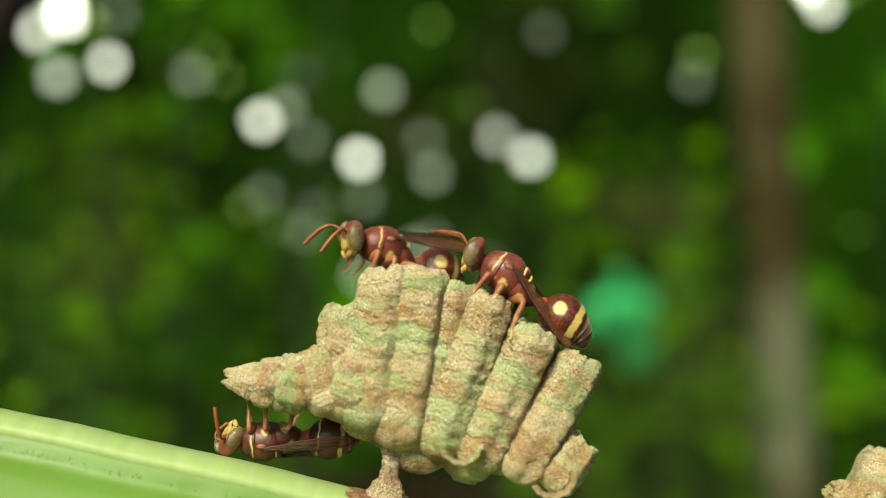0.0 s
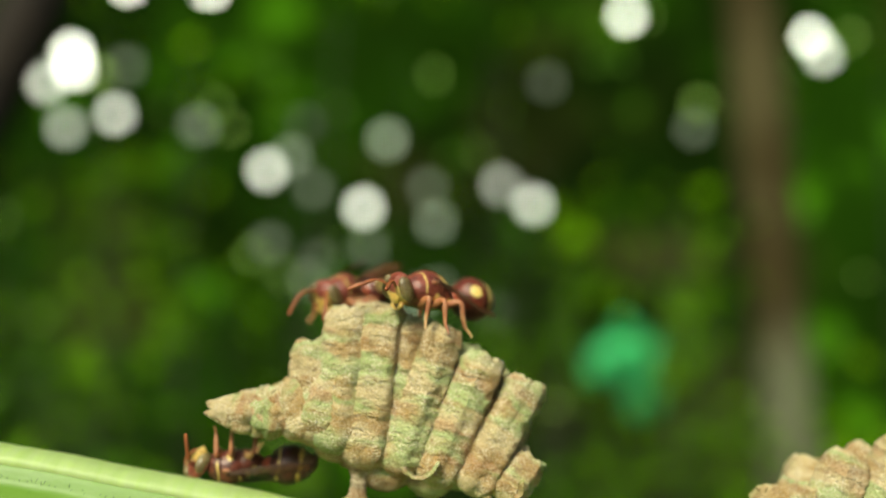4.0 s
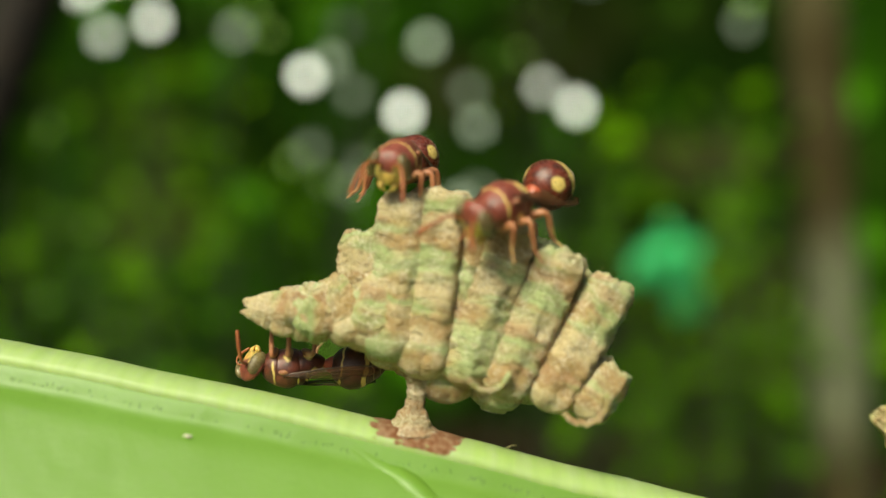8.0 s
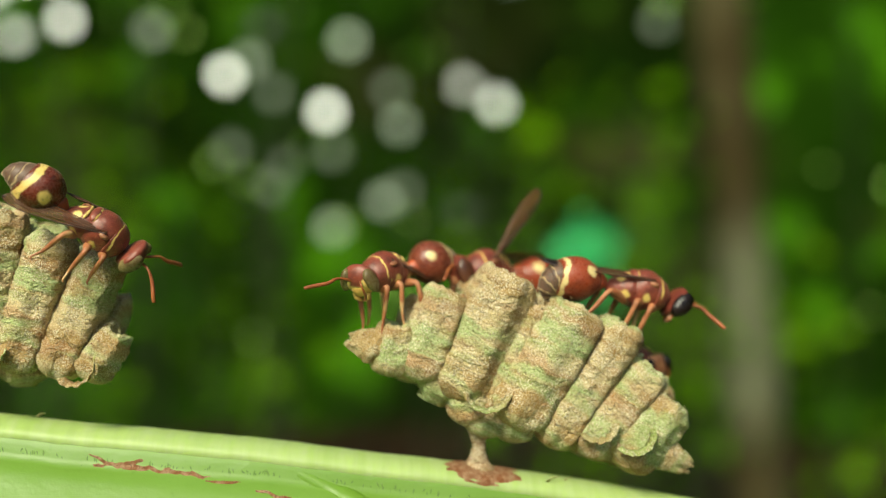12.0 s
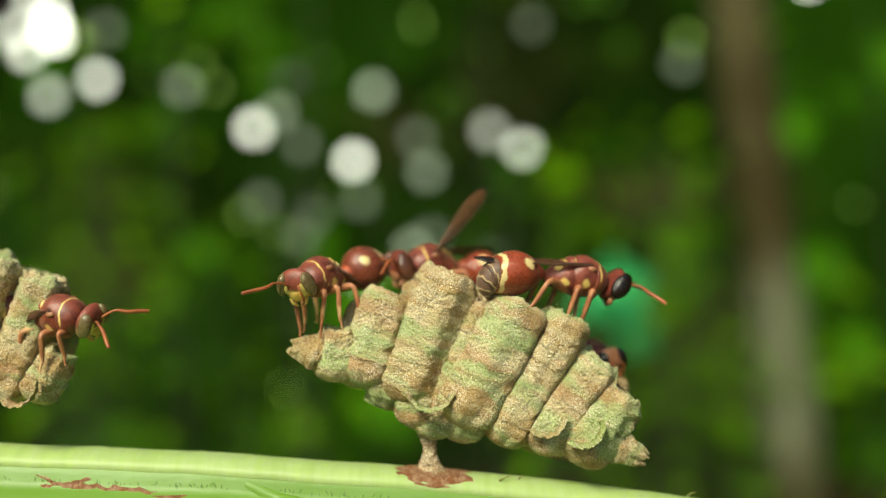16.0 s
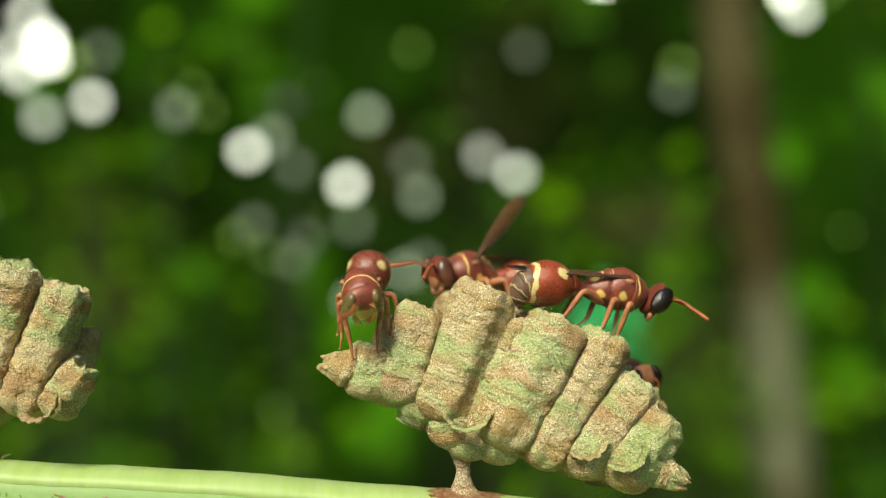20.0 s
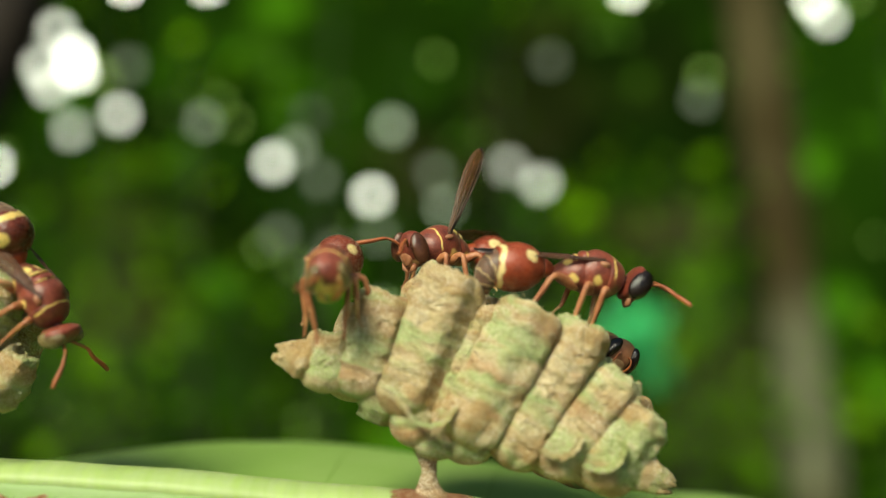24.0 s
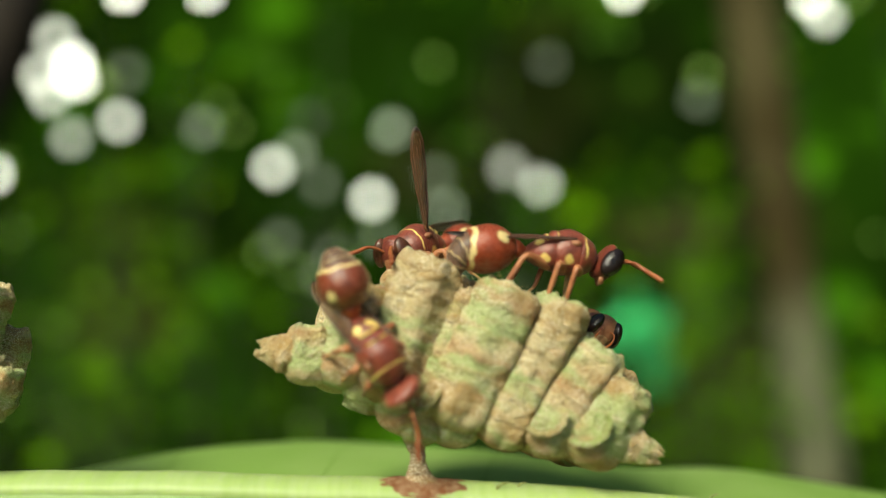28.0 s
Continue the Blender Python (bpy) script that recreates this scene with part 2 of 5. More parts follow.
def paper_material(name, tan, pale, green, green_at):
    """Chewed plant fibre laid in bands across each cell."""
    m = Mat(name)
    shift = m.vec("SCALE", (31.0, 17.0, 53.0), scale=m.rand())
    p = m.vec("ADD", m.mm, shift)
    wob = m.vec("SCALE", m.node("ShaderNodeTexNoise", Vector=p, Scale=0.55, Detail=3.0).outputs["Color"], scale=1.5)
    q = m.vec("ADD", p, wob)
    bands = m.noise(0.75, 2.0, 0.5, q, (0.14, 0.14, 1.0))
    greens = m.noise(0.52, 2.0, 0.5, m.vec("ADD", q, (9.0, 4.0, 2.0)), (0.22, 0.22, 1.0))
    rusts = m.noise(0.8, 2.0, 0.5, m.vec("ADD", q, (2.0, 14.0, 21.0)), (0.2, 0.2, 1.0))
    fine = m.noise(2.4, 3.0, 0.55, q, (0.25, 0.25, 1.5))
    c = m.mix(m.step(bands, 0.43, 0.54), tan, pale)
    c = m.mix(m.math("MULTIPLY", m.step(rusts, 0.52, 0.64), 0.6), c, rgb(0.46, 0.23, 0.10))
    c = m.mix(m.math("MULTIPLY", m.step(greens, green_at, green_at + 0.14), 0.72), c, green)
    c = m.mix(m.math("MULTIPLY", m.step(fine, 0.52, 0.66), 0.35), c, rgb(0.36, 0.19, 0.08))
    white = m.math("MULTIPLY", m.step(m.noise(8.5, 3.0, 0.7, p), 0.46, 0.60), m.math("ADD", 0.32, m.math("MULTIPLY", m.step(m.noise(0.5, 2.0, 0.5, p), 0.42, 0.62), 0.5)))
    c = m.mix(white, c, rgb(0.92, 0.83, 0.62))
    c = m.mix(m.math("MULTIPLY", m.step(m.noise(6.0, 2.5, 0.65, m.vec("ADD", p, (3.0, 8.0, 1.0))), 0.55, 0.67), 0.55), c, rgb(0.17, 0.09, 0.03))
    grain = m.math("ADD", m.noise(5.0, 3.0, 0.7, p), m.math("MULTIPLY", m.noise(1.5, 3.0, 0.6, q, (0.25, 0.25, 1.3)), 1.3))
    return m.done(Base_Color=c, Roughness=0.86, Specular_IOR_Level=0.3, Normal=m.bump(grain, 1.0, 0.42), Subsurface_Weight=0.03, Subsurface_Radius=(0.5 * MM, 0.3 * MM, 0.1 * MM), Subsurface_Scale=1.0)


PAPER = paper_material("banded_nest_paper", rgb(0.47, 0.30, 0.11), rgb(0.66, 0.52, 0.27), rgb(0.38, 0.56, 0.21), 0.475)
PAPER_LIP = paper_material("thin_lip_paper", rgb(0.42, 0.32, 0.12), rgb(0.52, 0.45, 0.2), rgb(0.33, 0.50, 0.12), 0.44)
PAPER_STALK = paper_material("brown_stalk_paper", rgb(0.33, 0.20, 0.09), rgb(0.46, 0.36, 0.22), rgb(0.34, 0.30, 0.12), 0.55)


def simple(name, a, b, scale, rough=0.6, bump=0.3, mm=0.1, **more):
    m = Mat(name)
    c = m.mix(m.step(m.noise(scale, 5.0), 0.35, 0.68), a, b)
    return m.done(Base_Color=c, Roughness=rough, Normal=m.bump(m.noise(scale * 3, 4.0), bump, mm), **more)


def crumb_material():
    m = Mat("chewed_fibre_crumbs")
    r = m.t.nodes.new("ShaderNodeNewGeometry").outputs["Random Per Island"]
    c = m.mix(m.step(r, 0.0, 0.35), rgb(0.30, 0.19, 0.09), rgb(0.40, 0.28, 0.14))
    c = m.mix(m.step(r, 0.4, 0.8), c, rgb(0.50, 0.42, 0.26))
    return m.done(Base_Color=c, Roughness=1.0, Specular_IOR_Level=0.0)


CRUMB = crumb_material()
CRUST = simple("rusty_crust", rgb(0.24, 0.085, 0.03), rgb(0.40, 0.24, 0.14), 1.9, 0.7, 1.0, 0.35)
GRUB = simple("milky_grub_skin", rgb(0.75, 0.70, 0.58), rgb(0.62, 0.55, 0.42), 0.8, 0.35, 0.2, 0.1)


def leaf_material(name, a, b, pale, glow):
    m = Mat(name)
    x, y, z = m.xyz()
    c = m.mix(m.step(m.noise(0.06, 3.0), 0.35, 0.7), a, b)
    net = m.node("ShaderNodeTexVoronoi", Vector=m.vec("ADD", m.mm, m.vec("SCALE", m.node("ShaderNodeTexNoise", Vector=m.mm, Scale=0.6).outputs["Color"], scale=0.8)), Scale=0.8)
    net.feature = "DISTANCE_TO_EDGE"
    lines = m.math("SUBTRACT", 1.0, m.step(net.outputs["Distance"], 0.0, 0.10))
    c = m.mix(m.math("MULTIPLY", lines, 0.012), c, pale)
    c = m.mix(m.math("MULTIPLY", m.step(m.noise(1.7, 3.0), 0.6, 0.75), 0.25), c, rgb(0.10, 0.20, 0.03))
    d = m.node("ShaderNodeBsdfTranslucent", Color=m.mix(0.5, c, rgb(0.45, 0.75, 0.06)))
    m.done(Base_Color=c, Roughness=0.42, Specular_IOR_Level=0.4, Normal=m.bump(m.math("ADD", m.math("MULTIPLY", lines, 0.03), m.noise(0.8, 3.0)), 0.3, 0.2))
    mix = m.node("ShaderNodeMixShader")
    mix.inputs[0].default_value = glow
    m.t.links.new(m.bsdf.outputs[0], mix.inputs[1])
    m.t.links.new(d.outputs[0], mix.inputs[2])
    m.t.links.new(mix.outputs[0], m.t.nodes["Material Output"].inputs["Surface"])
    return m.m


LEAF = leaf_material("yellow_green_leaf_blade", rgb(0.165, 0.31, 0.042), rgb(0.20, 0.36, 0.065), rgb(0.34, 0.52, 0.13), 0.25)
VEINLET = simple("dark_green_veinlet", rgb(0.08, 0.17, 0.018), rgb(0.12, 0.22, 0.03), 0.5, 0.5, 0.2, 0.05)
LEAF_VEIN = leaf_material("pale_green_vein", rgb(0.16, 0.31, 0.036), rgb(0.19, 0.35, 0.05), rgb(0.3, 0.5, 0.12), 0.25)
LEAF_BACK = leaf_material("mid_green_leaf_blade", rgb(0.27, 0.44, 0.10), rgb(0.34, 0.50, 0.15), rgb(0.42, 0.58, 0.2), 0.25)


def rib_material():
    m = Mat("pale_midrib")
    x, y, z = m.xyz()
    streak = m.noise(0.9, 3.0, 0.6, None, (1.0, 0.12, 0.12))
    low = m.step(m.noise(0.8, 3.0, 0.6, None, (1.6, 0.3, 0.3)), 0.45, 0.7)
    c = m.mix(m.step(streak, 0.3, 0.75), rgb(0.36, 0.46, 0.19), rgb(0.30, 0.41, 0.13))
    c = m.mix(m.math("MULTIPLY", low, 0.35), c, rgb(0.34, 0.50, 0.10))
    return m.done(Base_Color=c, Roughness=0.5, Specular_IOR_Level=0.4, Subsurface_Weight=0.2, Subsurface_Radius=(1.2 * MM, 1.5 * MM, 0.4 * MM), Subsurface_Scale=1.0, Normal=m.bump(streak, 0.25, 0.15))


RIB = rib_material()


# ---- building blocks ----
class Shape:
    """Collects the faces of one mesh, in millimetres."""

    def __init__(self):
        self.v, self.f = [], []

    def rings(self, rings, cap0=True, cap1=True, closed=True):
        base, n = len(self.v), len(rings[0])
        for ring in rings:
            self.v += [tuple(p) for p in ring]
        for i in range(len(rings) - 1):
            for j in range(n if closed else n - 1):
                a, b = base + i * n + j, base + i * n + (j + 1) % n
                self.f.append((a, b, b + n, a + n))
        if cap0:
            self.f.append(tuple(base + j for j in reversed(range(n))))
        if cap1:
            self.f.append(tuple(base + (len(rings) - 1) * n + j for j in range(n)))
        return self

    def tube(self, path, radii, n=8, flat=1.0):
        """A round rod along points; flat squeezes it across."""
        pts = [Vector(p) for p in path]
        side0 = None
        rings = []
        for i, p in enumerate(pts):
            d = (pts[min(i + 1, len(pts) - 1)] - pts[max(i - 1, 0)]).normalized()
            if side0 is None:
                side0 = d.orthogonal().normalized()
            s = (side0 - d * side0.dot(d)).normalized()
            side0 = s
            u = d.cross(s)
            r = radii[i] if hasattr(radii, "__len__") else radii
            rings.append([p + (s * math.cos(a) * flat + u * math.sin(a)) * r for a in (2 * math.pi * k / n for k in range(n))])
        return self.rings(rings)

    def blob(self, at, size, n=18, m=11, turn=None, bulge=None):
        at, rings = Vector(at), []
        for i in range(m + 1):
            a = math.pi * (0.02 + 0.96 * i / m)
            ring = []
            for k in range(n):
                b = 2 * math.pi * k / n
                p = Vector((math.cos(a) * size[0], math.sin(a) * math.cos(b) * size[1], math.sin(a) * math.sin(b) * size[2]))
                if bulge:
                    p = bulge(p)
                ring.append(at + (turn @ p if turn else p))
            rings.append(ring)
        return self.rings(rings)

    def body(self, rows, n=22):
        """Cross-sections along x: (x, half width, half height, height of the middle)."""
        return self.rings([[(x, ry * math.cos(a), zc + rz * math.sin(a)) for a in (2 * math.pi * k / n for k in range(n))] for x, ry, rz, zc in rows])

    def mesh(self, name, smooth=True):
        me = bpy.data.meshes.new(name)
        me.from_pydata([(x * MM, y * MM, z * MM) for x, y, z in self.v], [], self.f)
        bm = bmesh.new()
        bm.from_mesh(me)
        bmesh.ops.recalc_face_normals(bm, faces=bm.faces)
        bm.to_mesh(me)
        bm.free()
        for poly in me.polygons:
            poly.use_smooth = smooth
        return me


def part(name, shape, material, parent, label="", at=None):
    ob = new(name, shape if isinstance(shape, bpy.types.Mesh) else shape.mesh(name))
    if not ob.data.materials:
        ob.data.materials.append(material)
    ob.parent = parent
    if at is not None:
        ob.matrix_basis = at
    return tagged(ob, label)


def thing(name, label, category, group="", at=None, kind=""):
    ob = new(name)
    ob.empty_display_size = 0.002
    if at is not None:
        ob.matrix_basis = at
    return tagged(ob, label, category, group, kind)


def smooth_path(points, steps):
    """A curve through points (Catmull-Rom)."""
    p = [Vector(q) for q in points]
    p = [p[0] * 2 - p[1]] + p + [p[-1] * 2 - p[-2]]
    out = []
    for i in range(1, len(p) - 2):
        for k in range(steps):
            t = k / steps
            a, b, c, d = p[i - 1], p[i], p[i + 1], p[i + 2]
            out.append(0.5 * (2 * b + (c - a) * t + (2 * a - 5 * b + 4 * c - d) * t * t + (3 * b - a - 3 * c + d) * t ** 3))
    return out + [p[-2]]


def spread(rows, steps):
    """Rows of numbers, filled in smoothly."""
    out = []
    for i in range(len(rows) - 1):
        a, b, c, d = rows[max(i - 1, 0)], rows[i], rows[i + 1], rows[min(i + 2, len(rows) - 1)]
        for k in range(steps):
            t = k / steps
            out.append([0.5 * (2 * q + (r - p) * t + (2 * p - 5 * q + 4 * r - s) * t * t + (3 * q - p - 3 * r + s) * t ** 3) for p, q, r, s in zip(a, b, c, d)])
    return out + [list(rows[-1])]


def along(z_from, z_to):
    """A turn that carries +z onto the way between two places, at the first."""
    a, b = Vector(z_from), Vector(z_to)
    return Matrix.Translation(a * MM) @ (b - a).to_track_quat("Z", "Y").to_matrix().to_4x4(), (b - a).length


# ---- the wood behind ----
def backdrop_material():
    # The distance glows by itself; its lit and shaded patches are painted colour.
    m = Mat("glowing_forest_distance")
    p = m.vec("SCALE", m.co, scale=1.0)
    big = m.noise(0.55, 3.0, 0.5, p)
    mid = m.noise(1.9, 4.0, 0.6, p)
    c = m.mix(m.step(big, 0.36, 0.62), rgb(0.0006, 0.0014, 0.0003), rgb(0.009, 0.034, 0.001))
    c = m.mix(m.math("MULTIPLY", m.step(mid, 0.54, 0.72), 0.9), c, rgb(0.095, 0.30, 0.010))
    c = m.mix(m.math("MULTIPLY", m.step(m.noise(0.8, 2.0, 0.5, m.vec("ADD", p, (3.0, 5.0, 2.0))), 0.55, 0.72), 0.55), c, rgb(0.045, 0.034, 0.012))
    # Broad shade painted in by darkening the glow.
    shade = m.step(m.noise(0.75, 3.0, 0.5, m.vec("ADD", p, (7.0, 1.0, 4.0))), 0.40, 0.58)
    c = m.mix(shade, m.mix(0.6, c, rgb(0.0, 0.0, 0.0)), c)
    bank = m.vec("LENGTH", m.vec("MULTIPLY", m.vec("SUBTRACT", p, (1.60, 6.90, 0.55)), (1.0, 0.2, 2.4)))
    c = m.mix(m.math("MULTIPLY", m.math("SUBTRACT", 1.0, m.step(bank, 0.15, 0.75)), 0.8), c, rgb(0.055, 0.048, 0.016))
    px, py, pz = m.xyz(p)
    # Shade of the forest floor painted near black at the lower left.
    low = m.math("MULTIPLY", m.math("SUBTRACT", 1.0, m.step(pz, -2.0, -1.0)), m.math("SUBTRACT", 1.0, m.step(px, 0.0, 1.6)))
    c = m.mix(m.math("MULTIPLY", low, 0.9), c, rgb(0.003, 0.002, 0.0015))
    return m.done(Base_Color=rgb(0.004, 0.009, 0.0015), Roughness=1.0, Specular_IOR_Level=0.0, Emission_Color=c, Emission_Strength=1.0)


def glow_material(name, colour, strength):
    m = Mat(name)
    return m.done(Base_Color=rgb(0, 0, 0), Roughness=1.0, Emission_Color=colour, Emission_Strength=strength)


def build_backdrop():
    back = thing("backdrop", "self-lit green forest distance, light and shade painted in, blurred", "backdrop", kind="structure")
    s, n = [], 48
    sh = Shape()
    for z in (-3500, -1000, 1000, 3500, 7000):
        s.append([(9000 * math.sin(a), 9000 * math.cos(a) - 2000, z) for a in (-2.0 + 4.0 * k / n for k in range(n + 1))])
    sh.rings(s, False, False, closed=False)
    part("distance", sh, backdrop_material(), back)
    return back


# Light gaps in the canopy: direction right and up of straight ahead, share of full brightness.
GAPS = [
    (-0.4015, 0.2627, 2), (-0.4057, 0.2803, 2), (-0.3489, 0.3582, 2), (0.3947, 0.3229, 1.4), (0.4087, 0.3037, 0.6), (-0.4931, 0.161, 1.4),
    (-0.2593, 0.355, 1.4), (-0.4416, 0.2675, 0.6), (-0.4310, 0.2460, 0.6), (-0.4250, 0.3080, 0.6), (-0.189, 0.1582, 0.65), (-0.0838, 0.1212, 0.7), (0.0987, 0.1297, 0.6), (0.0631, 0.1502, 0.4),
    (-0.3549, 0.2142, 0.6), (-0.4076, 0.1981, 0.4), (-0.0608, 0.1959, 0.3), (0.1946, 0.3391, 1.4), (-0.0058, 0.1072, 0.25), (-0.2657, 0.2048, 0.25),
    (0.27, 0.2176, 0.15), (-0.0222, 0.0267, 0.25), (-0.1829, 0.0799, 0.15), (0.1103, 0.2634, 0.12), (-0.1388, 0.1396, 0.15), (-0.1641, 0.1731, 0.25),
    (-0.129, 0.0641, 0.15), (-0.0156, 0.1439, 0.15), (-0.0775, 0.0784, 0.15), (-0.3455, 0.2674, 0.15), (-0.1403, 0.0414, 0.15), (-0.003, 0.0375, 0.15),
    (-0.0776, -0.0018, 0.25), (-0.149, 0.21, 0.08), (0.0607, 0.0161, 0.08),
]


def build_gaps(back):
    mats = {b: glow_material("sky_through_leaves", rgb(0.97, 0.98, 0.93) if b > 0.3 else rgb(0.86, 1.0, 0.78), 8.0 if b > 1 else 7.8 * b ** 1.5) for b in {g[2] for g in GAPS}}
    for dx, dz, b in GAPS:
        sh, y, r = Shape(), 6000.0, (0.009 if b > 1.5 else 0.0075 if b > 1 else 0.0086) * 6000.0
        sh.rings([[(dx * y + r * math.cos(a) * (1 + 0.15 * math.sin(3 * a + dx * 40)), y, dz * y + r * math.sin(a)) for a in (2 * math.pi * k / 14 for k in range(14))],
                  [(dx * y + r * 0.4 * math.cos(a), y - 2, dz * y + r * 0.4 * math.sin(a)) for a in (2 * math.pi * k / 14 for k in range(14))]], True, True)
        part("sky_gap", sh, mats[b], back)


def build_glints(back):
    """Glowing flecks that stand in for far leaves catching the light, scattered over the distance."""
    rng, sh = random.Random(21), Shape()
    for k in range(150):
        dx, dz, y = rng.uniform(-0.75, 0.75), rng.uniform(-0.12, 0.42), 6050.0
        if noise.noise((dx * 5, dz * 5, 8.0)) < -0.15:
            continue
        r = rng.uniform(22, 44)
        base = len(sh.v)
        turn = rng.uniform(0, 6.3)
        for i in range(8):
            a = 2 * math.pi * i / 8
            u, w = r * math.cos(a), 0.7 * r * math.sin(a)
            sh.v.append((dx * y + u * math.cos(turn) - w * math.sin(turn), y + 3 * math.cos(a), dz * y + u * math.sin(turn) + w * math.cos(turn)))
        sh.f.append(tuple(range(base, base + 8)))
    m = Mat("glowing_leaf_fleck")
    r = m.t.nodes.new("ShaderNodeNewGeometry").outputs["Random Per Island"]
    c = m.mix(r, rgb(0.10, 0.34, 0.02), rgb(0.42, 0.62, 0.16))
    # The glint is emitted by the flecks, not reflected.
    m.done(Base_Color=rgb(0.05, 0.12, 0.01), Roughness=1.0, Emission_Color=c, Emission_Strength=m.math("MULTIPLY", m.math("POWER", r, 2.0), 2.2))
    tagged(part("glowing_leaf_glints", sh, m.m, back), kind="stuff")


def bark_material():
    m = Mat("grey_bark_with_lichen")
    c = m.mix(m.step(m.noise(0.003, 5.0), 0.35, 0.68), rgb(0.042, 0.032, 0.012), rgb(0.085, 0.074, 0.034))
    patch = m.vec("LENGTH", m.vec("MULTIPLY", m.vec("SUBTRACT", m.mm, (1090.0, 2900.0, -330.0)), (0.004, 0.004, 0.0022)))
    lichen = m.math("SUBTRACT", 1.0, m.step(m.math("ADD", patch, m.math("MULTIPLY", m.noise(0.012, 3.0), 0.7)), 0.75, 1.35))
    c = m.mix(m.math("MULTIPLY", lichen, 0.8), c, rgb(0.15, 0.165, 0.10))
    return m.done(Base_Color=c, Roughness=0.95, Specular_IOR_Level=0.1, Normal=m.bump(m.noise(0.01, 4.0), 0.6, 6.0))


def build_trees():
    bark = bark_material()
    # Near-black bark for the stem that imitates a dark lens edge.
    dark = simple("near_black_bark", rgb(0.012, 0.009, 0.007), rgb(0.03, 0.02, 0.012), 0.02, 0.95, 0.5, 5.0)
    for label, path, r, mat in (
            ("slender grey-brown tree trunk, leaning a little", TRUNK, 96, bark),
            ("near-black leaning stem standing in for the dark lens edge", LENS_EDGE_STEM, 62, dark)):
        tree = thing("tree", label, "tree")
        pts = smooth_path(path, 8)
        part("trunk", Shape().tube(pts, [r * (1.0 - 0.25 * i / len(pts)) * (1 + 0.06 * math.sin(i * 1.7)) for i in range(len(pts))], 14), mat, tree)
        limbs = Shape()
        for k in range(3):
            p = pts[len(pts) - 2 - 3 * k]
            side = 1 if k % 2 else -1
            limbs.tube([p, p + Vector((side * 260, 200, 300)), p + Vector((side * 620, 420, 520))], [r * 0.3, r * 0.2, r * 0.06], 8)
        part("limbs", limbs, mat, tree)
        crown = Shape()
        rng = random.Random(5)
        for k in range(240):
            p = pts[-1] + Vector((rng.gauss(0, 900), rng.gauss(500, 500), rng.gauss(900, 300)))
            leaf_blade(crown, p, rng, 70)
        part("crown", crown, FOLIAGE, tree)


def leaf_blade(sh, p, rng, size):
    if any(abs(p.x / p.y - g[0]) < 0.03 and abs(p.z / p.y - g[1]) < 0.03 for g in GAPS if p.y > 1):
        return
    a = Vector((rng.uniform(-1, 1), rng.uniform(-1, 0.3), rng.uniform(-0.8, 0.4))).normalized()
    b = a.orthogonal().normalized()
    b = Matrix.Rotation(rng.uniform(0, 6.3), 3, a) @ b
    c = a.cross(b)
    s = size * rng.uniform(0.6, 1.5)
    base = len(sh.v)
    for u, w, h in ((0, 0, 0), (0.35, 0.3, 0.05), (0.35, -0.3, 0.05), (0.7, 0.24, 0.02), (0.7, -0.24, 0.02), (1.0, 0, -0.1), (0.5, 0, -0.06)):
        sh.v.append(tuple(p + (a * u + b * w + c * h) * s))
    sh.f += [(base, base + 1, base + 6), (base, base + 6, base + 2), (base + 1, base + 3, base + 6), (base + 2, base + 6, base + 4), (base + 3, base + 5, base + 6), (base + 4, base + 6, base + 5)]


def foliage_material():
    m = Mat("sun_and_shade_forest_leaf")
    r = m.t.nodes.new("ShaderNodeNewGeometry").outputs["Random Per Island"]
    # Sun and shade are painted here: near-black leaves, bright yellow-green by noise.
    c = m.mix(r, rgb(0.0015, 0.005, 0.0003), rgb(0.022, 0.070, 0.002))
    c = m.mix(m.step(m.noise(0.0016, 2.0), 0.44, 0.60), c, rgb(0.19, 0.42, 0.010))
    m.done(Base_Color=c, Roughness=0.8, Specular_IOR_Level=0.03)
    d = m.node("ShaderNodeBsdfTranslucent", Color=c)
    mix = m.node("ShaderNodeMixShader")
    mix.inputs[0].default_value = 0.4
    m.t.links.new(m.bsdf.outputs[0], mix.inputs[1])
    m.t.links.new(d.outputs[0], mix.inputs[2])
    m.t.links.new(mix.outputs[0], m.t.nodes["Material Output"].inputs["Surface"])
    return m.m


def sunlit_leaf_material():
    m = Mat("sunlit_yellow_green_leaf")
    r = m.t.nodes.new("ShaderNodeNewGeometry").outputs["Random Per Island"]
    # Brighter copy of the forest leaf; its colour carries the sunlight.
    c = m.mix(r, rgb(0.035, 0.10, 0.004), rgb(0.10, 0.22, 0.007))
    return m.done(Base_Color=c, Roughness=0.8, Specular_IOR_Level=0.03)


FOLIAGE = foliage_material()
TRUNK = [(1256, 3000, -1560), (1054, 3000, 540), (852, 3000, 2640), (650, 3000, 4740)]
# The second path is an added stem for the lens's dark upper-left corner.
LENS_EDGE_STEM = [(-1520, 1500, -1560), (-864, 1500, 100), (-593, 1500, 768), (-308, 1500, 1480)]


